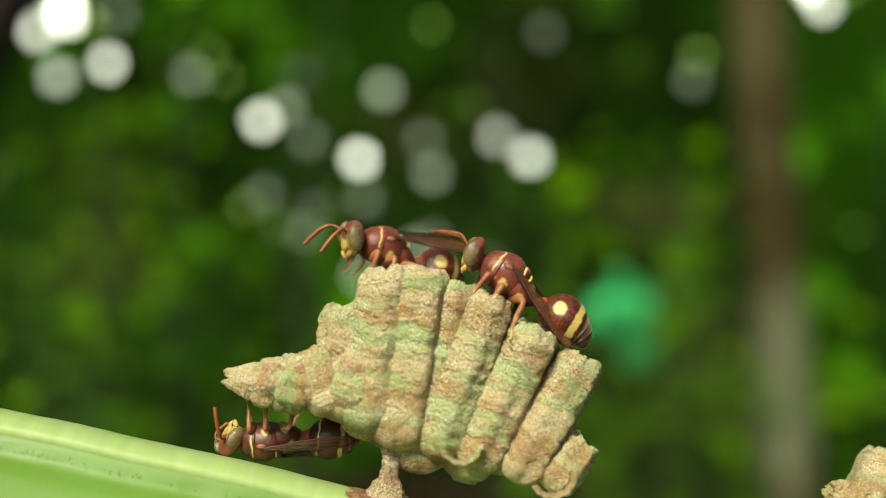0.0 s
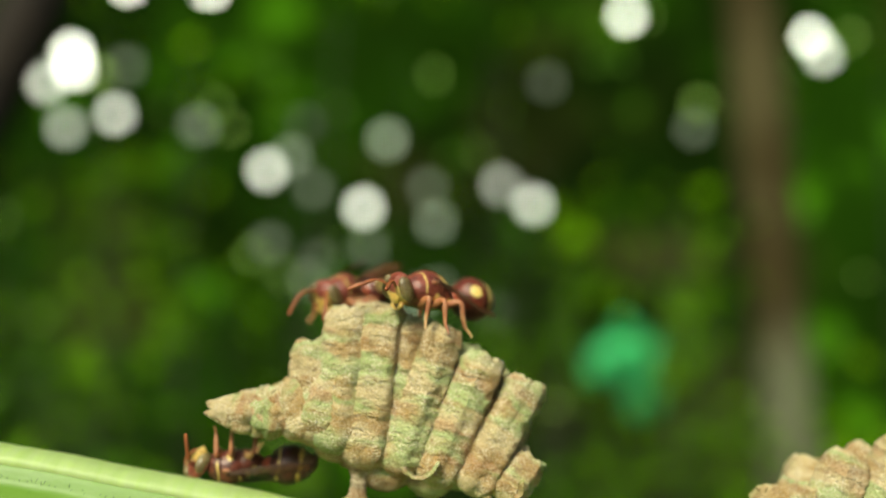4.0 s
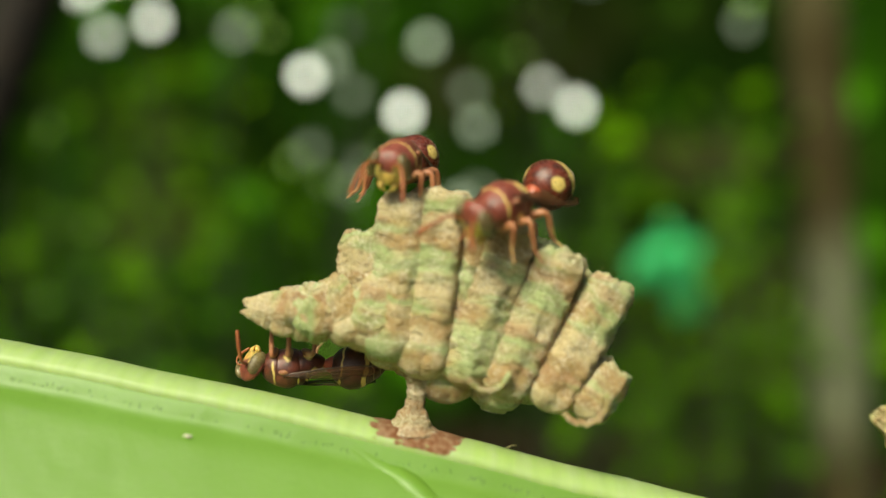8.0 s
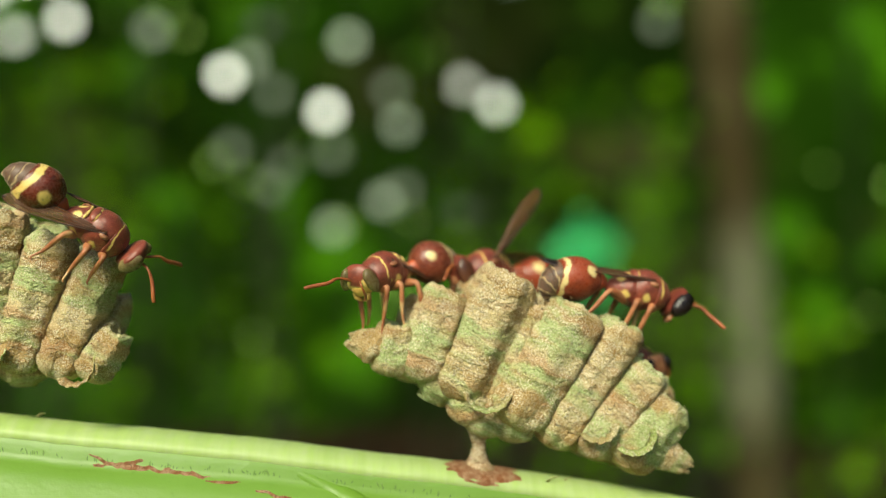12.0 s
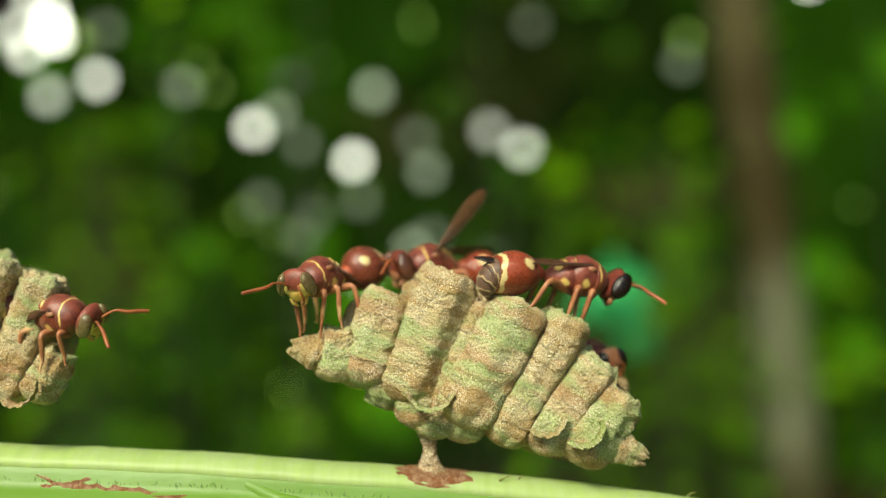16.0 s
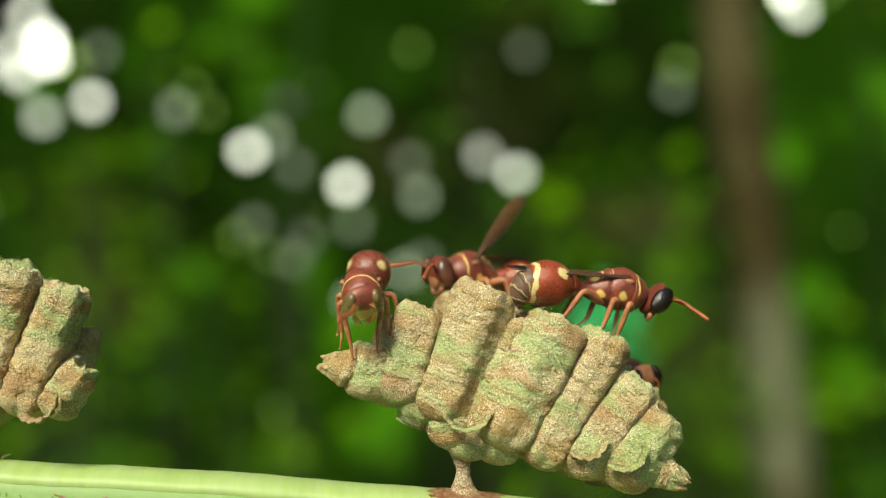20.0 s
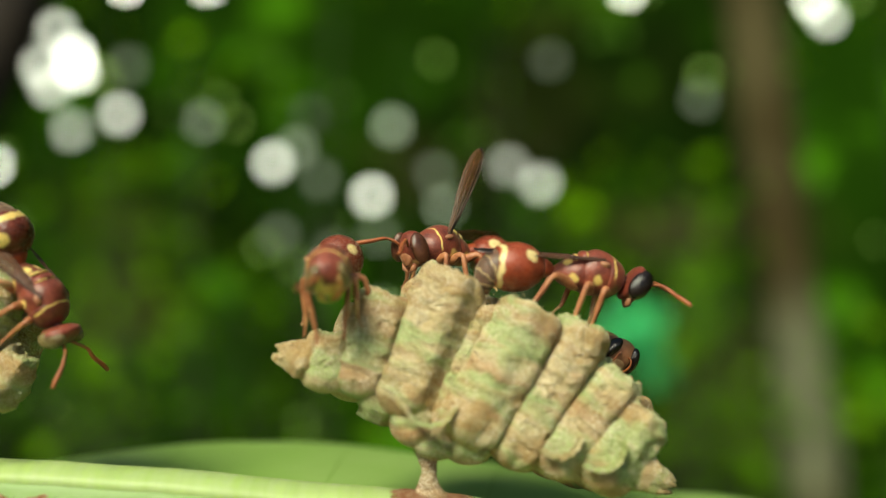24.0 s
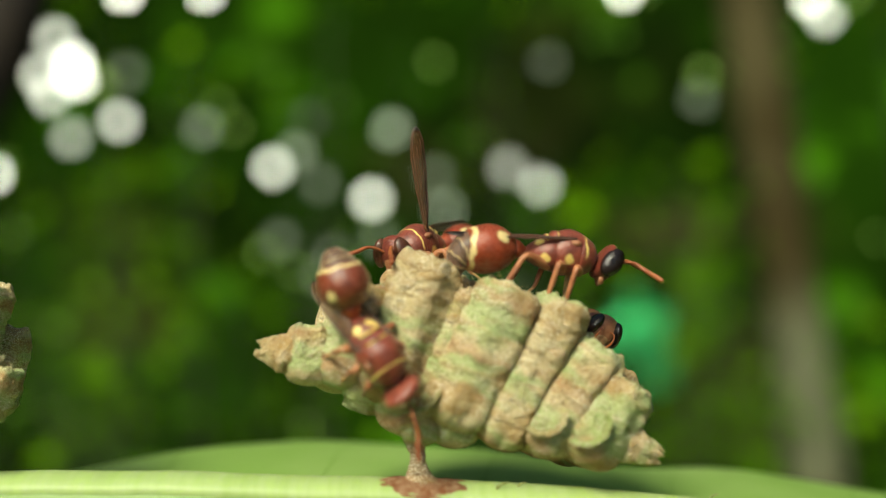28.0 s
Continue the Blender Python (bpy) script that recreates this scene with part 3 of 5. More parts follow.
def build_foliage():
    rng, sh, stems = random.Random(11), Shape(), Shape()
    for k in range(170):
        d = rng.uniform(2600, 5200)
        ax, az = rng.uniform(-0.55, 0.55), rng.uniform(-0.30, 0.34)
        if 0.26 < ax < 0.42:
            d = max(d, 3600)
        if noise.noise((ax * 6.5, az * 6.5, 3.3)) < -0.04 or (az < -0.13 and ax < 0.03):
            continue
        c = Vector((ax * d, d, az * d))
        bend = 120 * math.sin(k * 2.3)
        stems.tube([(c.x + bend, c.y + 60, -1520), (c.x + 0.7 * bend, c.y + 40, -1500 + 0.5 * (c.z + 1500)), c], [9, 6, 2.5], 6)
        for j in range(rng.randint(4, 16)):
            leaf_blade(sh, c + Vector((rng.gauss(0, 110), rng.gauss(0, 90), rng.gauss(0, 100))), rng, 75)
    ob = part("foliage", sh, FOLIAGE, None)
    tagged(ob, "green forest understorey leaves, sun and shade painted in their colour", "foliage", kind="stuff")
    light, sh = sunlit_leaf_material(), Shape()
    for k in range(118):
        d = rng.uniform(2800, 4200)
        ax, az = (rng.uniform(-0.52, -0.14), rng.uniform(-0.20, 0.2)) if k < 40 else (rng.uniform(0.08, 0.36), rng.uniform(-0.24, 0.10)) if k < 84 else (rng.uniform(0.16, 0.55), rng.uniform(-0.34, -0.06))
        c = Vector((ax * d, d, az * d))
        bend = 120 * math.sin(k * 1.9)
        stems.tube([(c.x + bend, c.y + 60, -1520), (c.x + 0.7 * bend, c.y + 40, -1500 + 0.5 * (c.z + 1500)), c], [8, 5, 2], 6)
        for j in range(rng.randint(3, 11)):
            leaf_blade(sh, c + Vector((rng.gauss(0, 100), rng.gauss(0, 80), rng.gauss(0, 90))), rng, 80)
    tagged(part("shrub_leaves", sh, light, None), "yellow-green shrub leaves, sunlight painted into their colour", "foliage", kind="stuff")
    tagged(part("shrub_stems", stems, simple("dark_green_stem", rgb(0.012, 0.018, 0.006), rgb(0.03, 0.035, 0.012), 0.02, 0.8, 0.3, 1.0), None), "thin dark stems of the shrubs in the shade", "stems", kind="stuff")
    teal = glossy_leaf("teal_leaf", rgb(0.05, 0.60, 0.19), rgb(0.11, 0.68, 0.26))
    for ax, az, wide, count, mat, label in (
            (0.204, -0.022, 34, 90, teal, "bluish green glossy leaves of a shrub in the sun"),
            (0.230, -0.072, 22, 14, teal, "bluish green glossy leaves of a shrub in the sun"),
            (0.255, -0.040, 26, 50, light, "yellow-green leaves of a shrub, sunlight painted into their colour")):
        spot, d = Shape(), 2700 if mat is teal else 2760
        for k in range(count):
            leaf_blade(spot, Vector((ax * d + rng.gauss(0, wide), d + rng.gauss(0, 40), az * d + rng.gauss(0, wide))), rng, 50)
        tagged(part("shrub_leaves", spot, mat, None), label, "foliage", kind="stuff")


def glossy_leaf(name, a, b):
    m = Mat(name)
    c = m.mix(m.noise(0.02), a, b)
    return m.done(Base_Color=c, Roughness=0.3)


def build_ground():
    g = Shape()
    g.rings([[(x, y, -1500 + 25 * math.sin(x * 0.0011) + 20 * math.sin(y * 0.0017)) for x in range(-24000, 24001, 2000)] for y in range(-24000, 24001, 2000)], False, False, closed=False)
    # Litter colour is darkened in place of shade from a canopy.
    ob = part("ground", g, simple("shaded_leaf_litter", rgb(0.008, 0.005, 0.003), rgb(0.04, 0.026, 0.015), 0.004, 0.95, 0.6, 20.0, Specular_IOR_Level=0.0), None)
    tagged(ob, "dark forest floor with leaf litter", "ground", kind="structure")


# ---- the leaf ----
RIDGE = [(-48, 2.3), (-28, 1.15), (-13, 0.1), (-4, -0.75), (3, -1.5), (9, -2.25), (16, -2.95), (24, -4.0), (36, -5.7), (44, -6.9), (52, -8.35), (60, -10.2), (69, -12.4), (84, -16.5)]


def ridge_z(x):
    for (x0, z0), (x1, z1) in zip(RIDGE, RIDGE[1:]):
        if x <= x1:
            return z0 + (z1 - z0) * (x - x0) / (x1 - x0)
    return RIDGE[-1][1]


def ridge(x):
    return sum(ridge_z(x + d) for d in (-6, -3, 0, 3, 6)) / 5 + 0.12 * noise.noise((x * 0.15, 0, 0))


def sheet(sh, xs, section, thick):
    """A thin curved sheet: section(x) gives points (y, z) from front to back; it has an upper and a lower face."""
    upper = [[(x, y, z) for y, z in section(x)] for x in xs]
    n = len(upper[0])
    rings = []
    for ring in upper:
        low = []
        for j, (x, y, z) in enumerate(ring):
            a, b = ring[max(j - 1, 0)], ring[min(j + 1, n - 1)]
            ty, tz = b[1] - a[1], b[2] - a[2]
            k = thick / max(math.hypot(ty, tz), 1e-6)
            low.append((x, y + tz * k, z - ty * k))
        rings.append(ring + low[::-1])
    sh.rings(rings)


def front(x, d):
    """A point on the blade in front of the rib, d mm down from it: (y, z)."""
    z = ridge(x)
    wave = 0.5 * noise.noise((x * 0.05, d * 0.08, 4.0)) * min(d / 4, 1) + 0.10 * noise.noise((x * 0.5, d * 0.5, 9.0)) * min(d / 2, 1)
    groove = -0.30 * math.exp(-((d - 1.6) / 0.7) ** 2)
    return 0.70 - 0.62 * d - 0.006 * d * d + wave - groove * 0.8, z - 0.80 - 0.78 * d - 0.004 * d * d + wave * 0.7 + groove


def build_leaf():
    leaf = thing("leaf", "large yellow-green leaf with a pale thick midrib and rusty scars", "leaf")
    xs = [-48 + 0.75 * i for i in range(177)]
    fr = Shape()
    sheet(fr, xs, lambda x: [front(x, d) for d in (34, 28, 23, 19, 16, 13.5, 11.5, 9.5, 8, 6.8, 5.6, 4.6, 3.8, 3.1, 2.5, 2.0, 1.6, 1.2, 0.8, 0.4, 0.0)], 0.35)
    part("front_blade", fr, LEAF, leaf)
    bk = Shape()
    sheet(bk, xs, lambda x: [(4.3 + 0.8 * d, ridge(x) - 0.7 - 0.42 * d - 0.008 * d * d + 0.4 * noise.noise((x * 0.06, d * 0.1, 1.0))) for d in (0, 1.5, 3, 5, 8, 12, 17, 23, 30)], 0.35)
    part("rear_blade", bk, LEAF_BACK, leaf)
    rib = Shape()
    rings = []
    for x in xs:
        z = ridge(x)
        rings.append([(x, 2.4 + 2.0 * math.cos(a) + 0.05 * noise.noise((x * .8, a, 3)), z - 0.95 + (1.0 if math.sin(a) > 0 else 1.2) * math.sin(a) + 0.05 * noise.noise((x * 0.9, a * 2, 0))) for a in (2 * math.pi * k / 18 for k in range(18))])
    rib.rings(rings)
    part("midrib", rib, RIB, leaf, "pale yellow-green swollen midrib")
    stem = Shape().tube(smooth_path([(-47.5, 2.4, ridge(-47.5) - 1.0), (-58, 3.5, 0.5), (-72, 8, -6), (-92, 14, -40), (-100, 16, -400), (-104, 18, -1510)], 8), [1.0 + 0.05 * i for i in range(41)], 12)
    part("leaf_stalk", stem, RIB, leaf, "green stalk that carries the leaf")
    # side veins that leave the rib and run down the front blade
    for x0, reach, bend in ((-7.6, 22, 4.5), (22, 20, 4.5), (46, 20, 4.5), (64, 18, 4.5)):
        path = []
        for k in range(41):
            d = 0.15 + reach * (k / 40) ** 1.6
            x = x0 + bend * d ** 0.55
            y, z = front(x, d)
            path.append((x, y + 0.60, z - 0.50))
        part("side_vein", Shape().tube(path, [min(0.58 + 0.045 * k, 1.05 - 0.004 * k) for k in range(41)], 14), LEAF_VEIN, leaf)
    # fine dark veinlets under the rib
    rng, net = random.Random(8), Shape()
    for k in range(420):
        x = rng.uniform(-47, 83)
        d0, d1, lean = rng.uniform(0.7, 1.2), rng.uniform(1.2, 1.9), rng.uniform(-0.4, 0.4)
        path = [(x + lean * u, *front(x + lean * u, d0 + (d1 - d0) * u)) for u in (0, 0.33, 0.66, 1)]
        net.tube([(px, py + 0.04, pz - 0.03) for px, py, pz in path], [0.02, 0.07, 0.055, 0.02], 6)
    tagged(part("vein_network", net, VEINLET, leaf), kind="stuff")
    # rusty scars
    rng = random.Random(3)
    for x0, d0, w, n in ((15.5, 1.5, 5.5, 26), (12.5, 1.1, 2.0, 8), (24.0, 2.6, 1.4, 8), (20.5, 2.0, 1.6, 5), (33.0, 6.5, 1.6, 6), (44.8, 0.6, 1.5, 7), (54.0, 1.2, 1.2, 3)):
        sh, rings = Shape(), []
        for i in range(41):
            u = -1 + 2 * i / 40
            x, ring = x0 + u * w, []
            for j in range(13):
                v = -1 + 2 * j / 12
                d = max(0.2, d0 + 0.5 * noise.noise((x * 0.35, n, 0)) + 0.2 * noise.noise((x * 1.3, n, 5)) + v * (0.11 + 0.02 * w))
                h = 0.9 - abs(u) ** 2 - abs(v) ** 1.5 + 0.9 * noise.noise((x * 0.9, d * 1.6, n)) + 0.35 * noise.noise((x * 3, d * 3, n))
                y, z = front(x, d)
                k = max(-0.15, min(0.035, 0.10 * h))
                ring.append((x, y - 0.6 * k, z + 0.7 * k))
            rings.append(ring)
        sh.rings(rings, False, False, closed=False)
        part("scar", sh, CRUST, leaf, "rust-brown scar")
    for x, a, r in ((6.0, 1.3, 0.12), (43.6, 2.2, 0.16), (45.0, 1.9, 0.10), (57.5, 1.2, 0.12)):
        z = ridge(x)
        c = Vector((x, 2.4 + 2.02 * math.cos(a), z - 0.95 + 1.02 * math.sin(a)))
        part("flake", Shape().tube([c, c + Vector((0.25, -0.05, 0.18)) * r * 10, c + Vector((0.55, -0.05, 0.22)) * r * 10], [r, r * 0.8, r * 0.3], 7, 0.4), PAPER, leaf, "tiny pale paper flake")
    for x, d in ((-14.2, 2.6), (-6.3, 6.0), (2.0, 4.0), (30.0, 4.0), (50.0, 3.0)):
        y, z = front(x, d)
        part("speck", Shape().blob((x, y - 0.05, z + 0.05), (0.28, 0.2, 0.12), 8, 5), GRUB, leaf, "small pale speck")
    return leaf


REAR_RIM = [(-6, -7.6), (8, -5.7), (18, -5.2), (28, -5.7), (41, -7.9), (51, -10.2), (56.5, -11.7), (62, -12.0), (69, -13.5), (79, -16.4), (100, -23)]


def rear_rim(x):
    for (x0, z0), (x1, z1) in zip(REAR_RIM, REAR_RIM[1:]):
        if x <= x1:
            return z0 + (z1 - z0) * (x - x0) / (x1 - x0)
    return REAR_RIM[-1][1]


def build_rear_leaf():
    rear = thing("leaf", "broad pale green leaf with wavy rim behind the midrib", "leaf")
    sh = Shape()
    xs = [-4 + 1.25 * i for i in range(81)]

    def section(x):
        rim = sum(rear_rim(x + k) for k in (-3, -1.5, 0, 1.5, 3)) / 5
        foot = min(ridge(x) - 3.4, rim - 0.8)
        fold = 1.6 * math.exp(-((x - 57) / 4.0) ** 2)
        rows = []
        for d in (0, 1, 2, 4, 6, 8, 10, 12, 14, 16, 18, 19, 20):
            u = d / 20
            rows.append((7 + 1.05 * d, foot + (rim - foot) * (1 - (1 - u) ** 1.6) - fold * u * (1 - u) + 0.25 * noise.noise((x * 0.1, d * 0.1, 2)) * u - 0.10 * max(0, u - 0.9) * 10))
        return rows

    sheet(sh, xs, section, 0.3)
    part("blade", sh, LEAF_BACK, rear)
    for x0, bend in ((6, -5), (18, -3), (30, 1), (42, 3), (56, 5), (70, 7), (84, 8)):
        path = []
        for k in range(21):
            sec = section(x0 + bend * (k / 20) ** 1.5)
            (y0, z0), (y1, z1) = sec[min(k * 12 // 20, 11)], sec[min(k * 12 // 20 + 1, 12)]
            u = k * 12 / 20 - min(k * 12 // 20, 11)
            path.append((x0 + bend * (k / 20) ** 1.5, y0 + (y1 - y0) * u, z0 + (z1 - z0) * u - 0.02))
        part("side_vein", Shape().tube(path, [0.10 - 0.003 * k for k in range(21)], 8), LEAF_VEIN, rear)
    return rear


# ---- the nests ----
def cell_mesh(length, r0, r1, seed, deep=3.5, hexa=0.05, rag=0.35, fine=True):
    """One paper cell along +z: rounded foot, ribbed wall, ragged open mouth with an inner wall."""
    sh, n = Shape(), 88 if fine else 44
    rows = max(8, int(length / (0.12 if fine else 0.25)))
    rings = []

    def ring(z, r, rough, inner=False):
        out = []
        for k in range(n):
            a = 2 * math.pi * k / n
            c, s = math.cos(a), math.sin(a)
            q = Vector((c * 2 + seed * 7.3, s * 2, z * 0.55))
            rr = r * (1 + hexa * math.cos(6 * a + seed))
            rr *= 1 + 0.07 * noise.noise(q * 0.9)
            if rough:
                rr += 0.03 * math.sin(z * 5.6 + 2.2 * noise.noise(q * 0.7) + seed) + 0.12 * noise.noise(Vector((c * r * 1.1, s * r * 1.1, z * 1.3 + seed)))
                rr += 0.08 * noise.noise(Vector((c * r * 2.6, s * r * 2.6, z * 3.2 + seed))) + (0.07 * noise.noise(Vector((c * r * 5.5, s * r * 5.5, z * 6.0 + seed))) if fine else 0)
            zz = z
            if z > length - 1.2:
                zz += rag * (noise.noise(Vector((c * 1.7 + seed, s * 1.7, 3.0))) + 0.5 * noise.noise(Vector((c * 5 + seed, s * 5, 1.0)))) * (z - length + 1.2) / 1.2
            out.append((rr * c, rr * s, zz))
        return out

    for i in range(6):
        a = math.pi / 2 * i / 6
        rings.append(ring(r0 * 0.8 * (1 - math.cos(a)) - r0 * 0.8, r0 * max(0.05, math.sin(a)), i > 1))
    for i in range(rows + 1):
        t = i / rows
        close = max(0.0, 1 - (length - length * t) / 1.1)
        rings.append(ring(length * t, (r0 + (r1 - r0) * t) * (1 - 0.26 * close ** 2), True))
    wall = min(0.30, r1 * 0.3)
    for k, dz in enumerate((0.0, 0.5, 1.2, deep)):
        rings.append(ring(length - dz, max(0.05, r1 * 0.74 - wall * (0.8 if k == 0 else 1.0)), False))
    sh.rings(rings)
    return sh


def build_nest(label, cells, lips, stalk, patch, grubs):
    """cells: foot, mouth (mm), radius at each, in three rows of depth."""
    nest = thing("wasp_nest", label, "wasp nest", group="paper nests on the leaf")
    for k, (x0, y0, z0, x1, y1, z1, r0, r1) in enumerate(cells):
        m, length = along((x0, y0, z0), (x1, y1, z1))
        part("cell", cell_mesh(length, r0 * 1.05, r1 * 1.03, k * 1.37 + len(cells), fine=y0 < 3, rag=0.35 if r1 > 0.9 else 0.5), PAPER, nest, at=m)
    rng, crumbs = random.Random(len(cells) * 7), Shape()
    for x0, y0, z0, x1, y1, z1, r0, r1 in cells:
        m, length = along((x0, y0, z0), (x1, y1, z1))
        turn = m.to_3x3()
        for k in range(int(11 * length * (r0 + r1) / 2)):
            a, t = rng.uniform(0, 2 * math.pi), rng.uniform(-0.05, 1.0) ** 0.9 if rng.random() > 0.2 else rng.uniform(0.85, 1.03)
            t = t if isinstance(t, float) else 0.0
            close = max(0.0, 1 - (length - length * t) / 1.1)
            r = (r0 + (r1 - r0) * t) * (1 - 0.26 * min(close, 1) ** 2) * (1 + 0.05 * rng.uniform(-1, 1))
            c = Vector((x0, y0, z0)) + turn @ Vector((r * math.cos(a), r * math.sin(a), length * t))
            q = rng.uniform(0.025, 0.065) * (1.4 if rng.random() < 0.06 else 1)
            base = len(crumbs.v)
            for d in ((1, 0, 0), (0, 1, 0), (-1, 0, 0), (0, -1, 0), (0, 0, 1), (0, 0, -1)):
                crumbs.v.append(tuple(c + Vector(d) * q * rng.uniform(0.5, 1.4)))
            crumbs.f += [(base + i, base + (i + 1) % 4, base + j) if j == 4 else (base + (i + 1) % 4, base + i, base + j) for i in range(4) for j in (4, 5)]
    tagged(part("paper_grit", crumbs, CRUMB, nest), kind="stuff")
    for k, (x, y, z, r, turn, arc) in enumerate(lips):
        # a curled paper lip: the open front of an unfinished cup
        sh, rings, n = Shape(), [], 22
        for i in range(n + 1):
            a = -arc + 2 * arc * i / n
            c, s = math.cos(a - math.pi / 2), math.sin(a - math.pi / 2)
            h = 0.9 * math.cos(a * 1.45 / arc * 1.0) ** 0.5 + 0.25
            w = 0.14 * noise.noise((i * 0.5, k, 2.0))
            h *= 1 + 0.5 * noise.noise((i * 0.9, k, 7.0))
            ring = []
            for u, t in ((-0.07, 0), (-0.08, 0.4), (-0.05, 1.0), (0.0, 1.08), (0.06, 0.98), (0.07, 0.4), (0.07, 0)):
                rr = r + u + 0.35 * t + w
                ring.append((rr * c, -0.5 + h * t * -0.9, rr * s + 0.25 * t))
            rings.append(ring)
        sh.rings(rings)
        part("lip", sh, PAPER_LIP, nest, "thin curled rim of an unfinished cell", at=pose(x * MM, y * MM, z * MM, 0, turn, 0))
    pts = smooth_path([p[:3] for p in stalk], 12)
    rad = spread([[p[3]] for p in stalk], 12)
    rings = []
    for p, (r,) in zip(pts, rad):
        rings.append([(p.x + r * math.cos(a) * (1 + 0.25 * noise.noise((p.z * 2.5, math.cos(a) * 2, math.sin(a) * 2))), p.y + 0.8 * r * math.sin(a) * (1 + 0.25 * noise.noise((p.z * 2.5, math.cos(a) * 2, math.sin(a) * 2))), p.z + 0.12 * noise.noise((math.cos(a) * 3, p.z, math.sin(a) * 3))) for a in (2 * math.pi * k / 32 for k in range(32))])
    part("stalk", Shape().rings(rings), PAPER_STALK, nest, "narrow grey-brown stalk")
    sh, rings, (x0, x1) = Shape(), [], patch
    for i in range(49):
        u = -1 + 2 * i / 48
        x, ring = (x0 + x1) / 2 + u * (x1 - x0) / 2, []
        for j in range(25):
            a = 0.3 + 3.3 * j / 24
            h = 0.75 - abs(u) ** 3 - max(0, a - 2.15) * 1.1 + 0.7 * noise.noise((x * 0.7, a * 1.5, len(cells))) + 0.25 * noise.noise((x * 2, a * 4, 2))
            k = max(-0.10, min(0.07, 0.12 * h))
            ring.append((x, 2.4 + (2.0 + k) * math.cos(a), ridge(x) - 0.95 + ((1.0 if math.sin(a) > 0 else 1.2) + k) * math.sin(a)))
        rings.append(ring)
    sh.rings(rings, False, False, closed=False)
    part("foot_crust", sh, CRUST, nest, "rust-brown crust where the stalk meets the rib")
    for x, y, z, r in grubs:
        part("larva", Shape().blob((x, y, z), (r, r * 0.8, r * 0.8), 14, 9), GRUB, nest, "whitish larva in an open cup")
    return nest


# Cells: foot and mouth of each tube (mm), its radius at foot and mouth.
FRONT_A = [
    (-0.13, 1.7, 3.81, 0.01, 2.22, 14.59, 1.96, 1.8),
    (2.53, 1.5, 3.36, 4.89, 1.71, 13.44, 1.63, 1.56),
    (5.27, 1.6, 3.02, 8.23, 1.81, 11.73, 1.72, 1.72),
    (8.3, 1.7, 2.57, 11.67, 2.23, 10.15, 1.72, 1.64),
    (10.8, 1.5, 2.11, 12.49, 1.82, 4.5, 1.48, 1.32),
    (-2.22, 2.1, 4.92, -2.35, 2.42, 14.16, 2.36, 1.97),
    (-3.95, 2.3, 5.13, -5.16, 2.63, 11.34, 2.05, 1.58),
    (-4.97, 2, 5.41, -6.68, 2, 7.79, 1.88, 1.41),
    (-7.31, 1.9, 5.35, -9.19, 1.9, 5.8, 1.64, 1.41),
    (-3.52, 2.2, 5.65, -3.11, 2.31, 8.69, 2.36, 1.97),
]
SIDE_A = [
    (-9.44, 1.9, 5.38, -12.2, 1.9, 5.42, 1.55, 0.62),
    (-8.12, 2.2, 5.44, -10.28, 1.99, 6.03, 1.73, 1.26),
    (-6.17, 2.3, 5.68, -7.52, 2.19, 7.68, 1.81, 1.42),
    (-7.56, 2.2, 5.51, -8.85, 2.09, 6.91, 1.65, 1.26),
    (-6.63, 3.5, 5.68, -7.9, 3.5, 6.25, 1.44, 1.28),
    (-2.29, 4.9, 3.84, -2.64, 5.22, 13.88, 1.89, 1.81),
    (1.32, 2.3, 3.47, 2.44, 2.72, 14.07, 1.66, 1.66),
    (-0.85, 5, 3.23, -0.85, 5.42, 14.69, 1.89, 1.89),
    (1.51, 4.8, 3.16, 2.45, 5.22, 13.72, 1.89, 1.89),
    (4.08, 4.8, 2.9, 6.4, 5.22, 12.42, 1.81, 1.72),
]
BACK_A = [
    (6.85, 4.8, 2.47, 9.61, 5.23, 10.46, 1.81, 1.64),
    (9.6, 4.8, 2.24, 11.19, 5.24, 7.14, 1.64, 1.48),
    (-5.43, 5, 5.4, -5.14, 5.22, 10.03, 1.65, 1.48),
    (-1.6, 8, 3.17, -1.87, 8.42, 13.87, 1.98, 1.9),
    (1.67, 8, 3.17, 1.63, 8.42, 13.89, 1.98, 1.9),
    (3.73, 8, 3.02, 4.76, 8.42, 12.22, 1.9, 1.81),
    (6.25, 8, 2.52, 7.94, 8.43, 10.14, 1.81, 1.64),
    (1.47, 3.2, 2.15, 1.51, 3.41, 5.02, 1.92, 1.6),
    (-2.2, 3.4, 3.95, -2.46, 3.51, 6.05, 2, 1.6),
    (4.94, 3.6, 1.84, 5.09, 3.6, 3.92, 1.77, 1.61),
]
CELLS_A = FRONT_A + SIDE_A + BACK_A
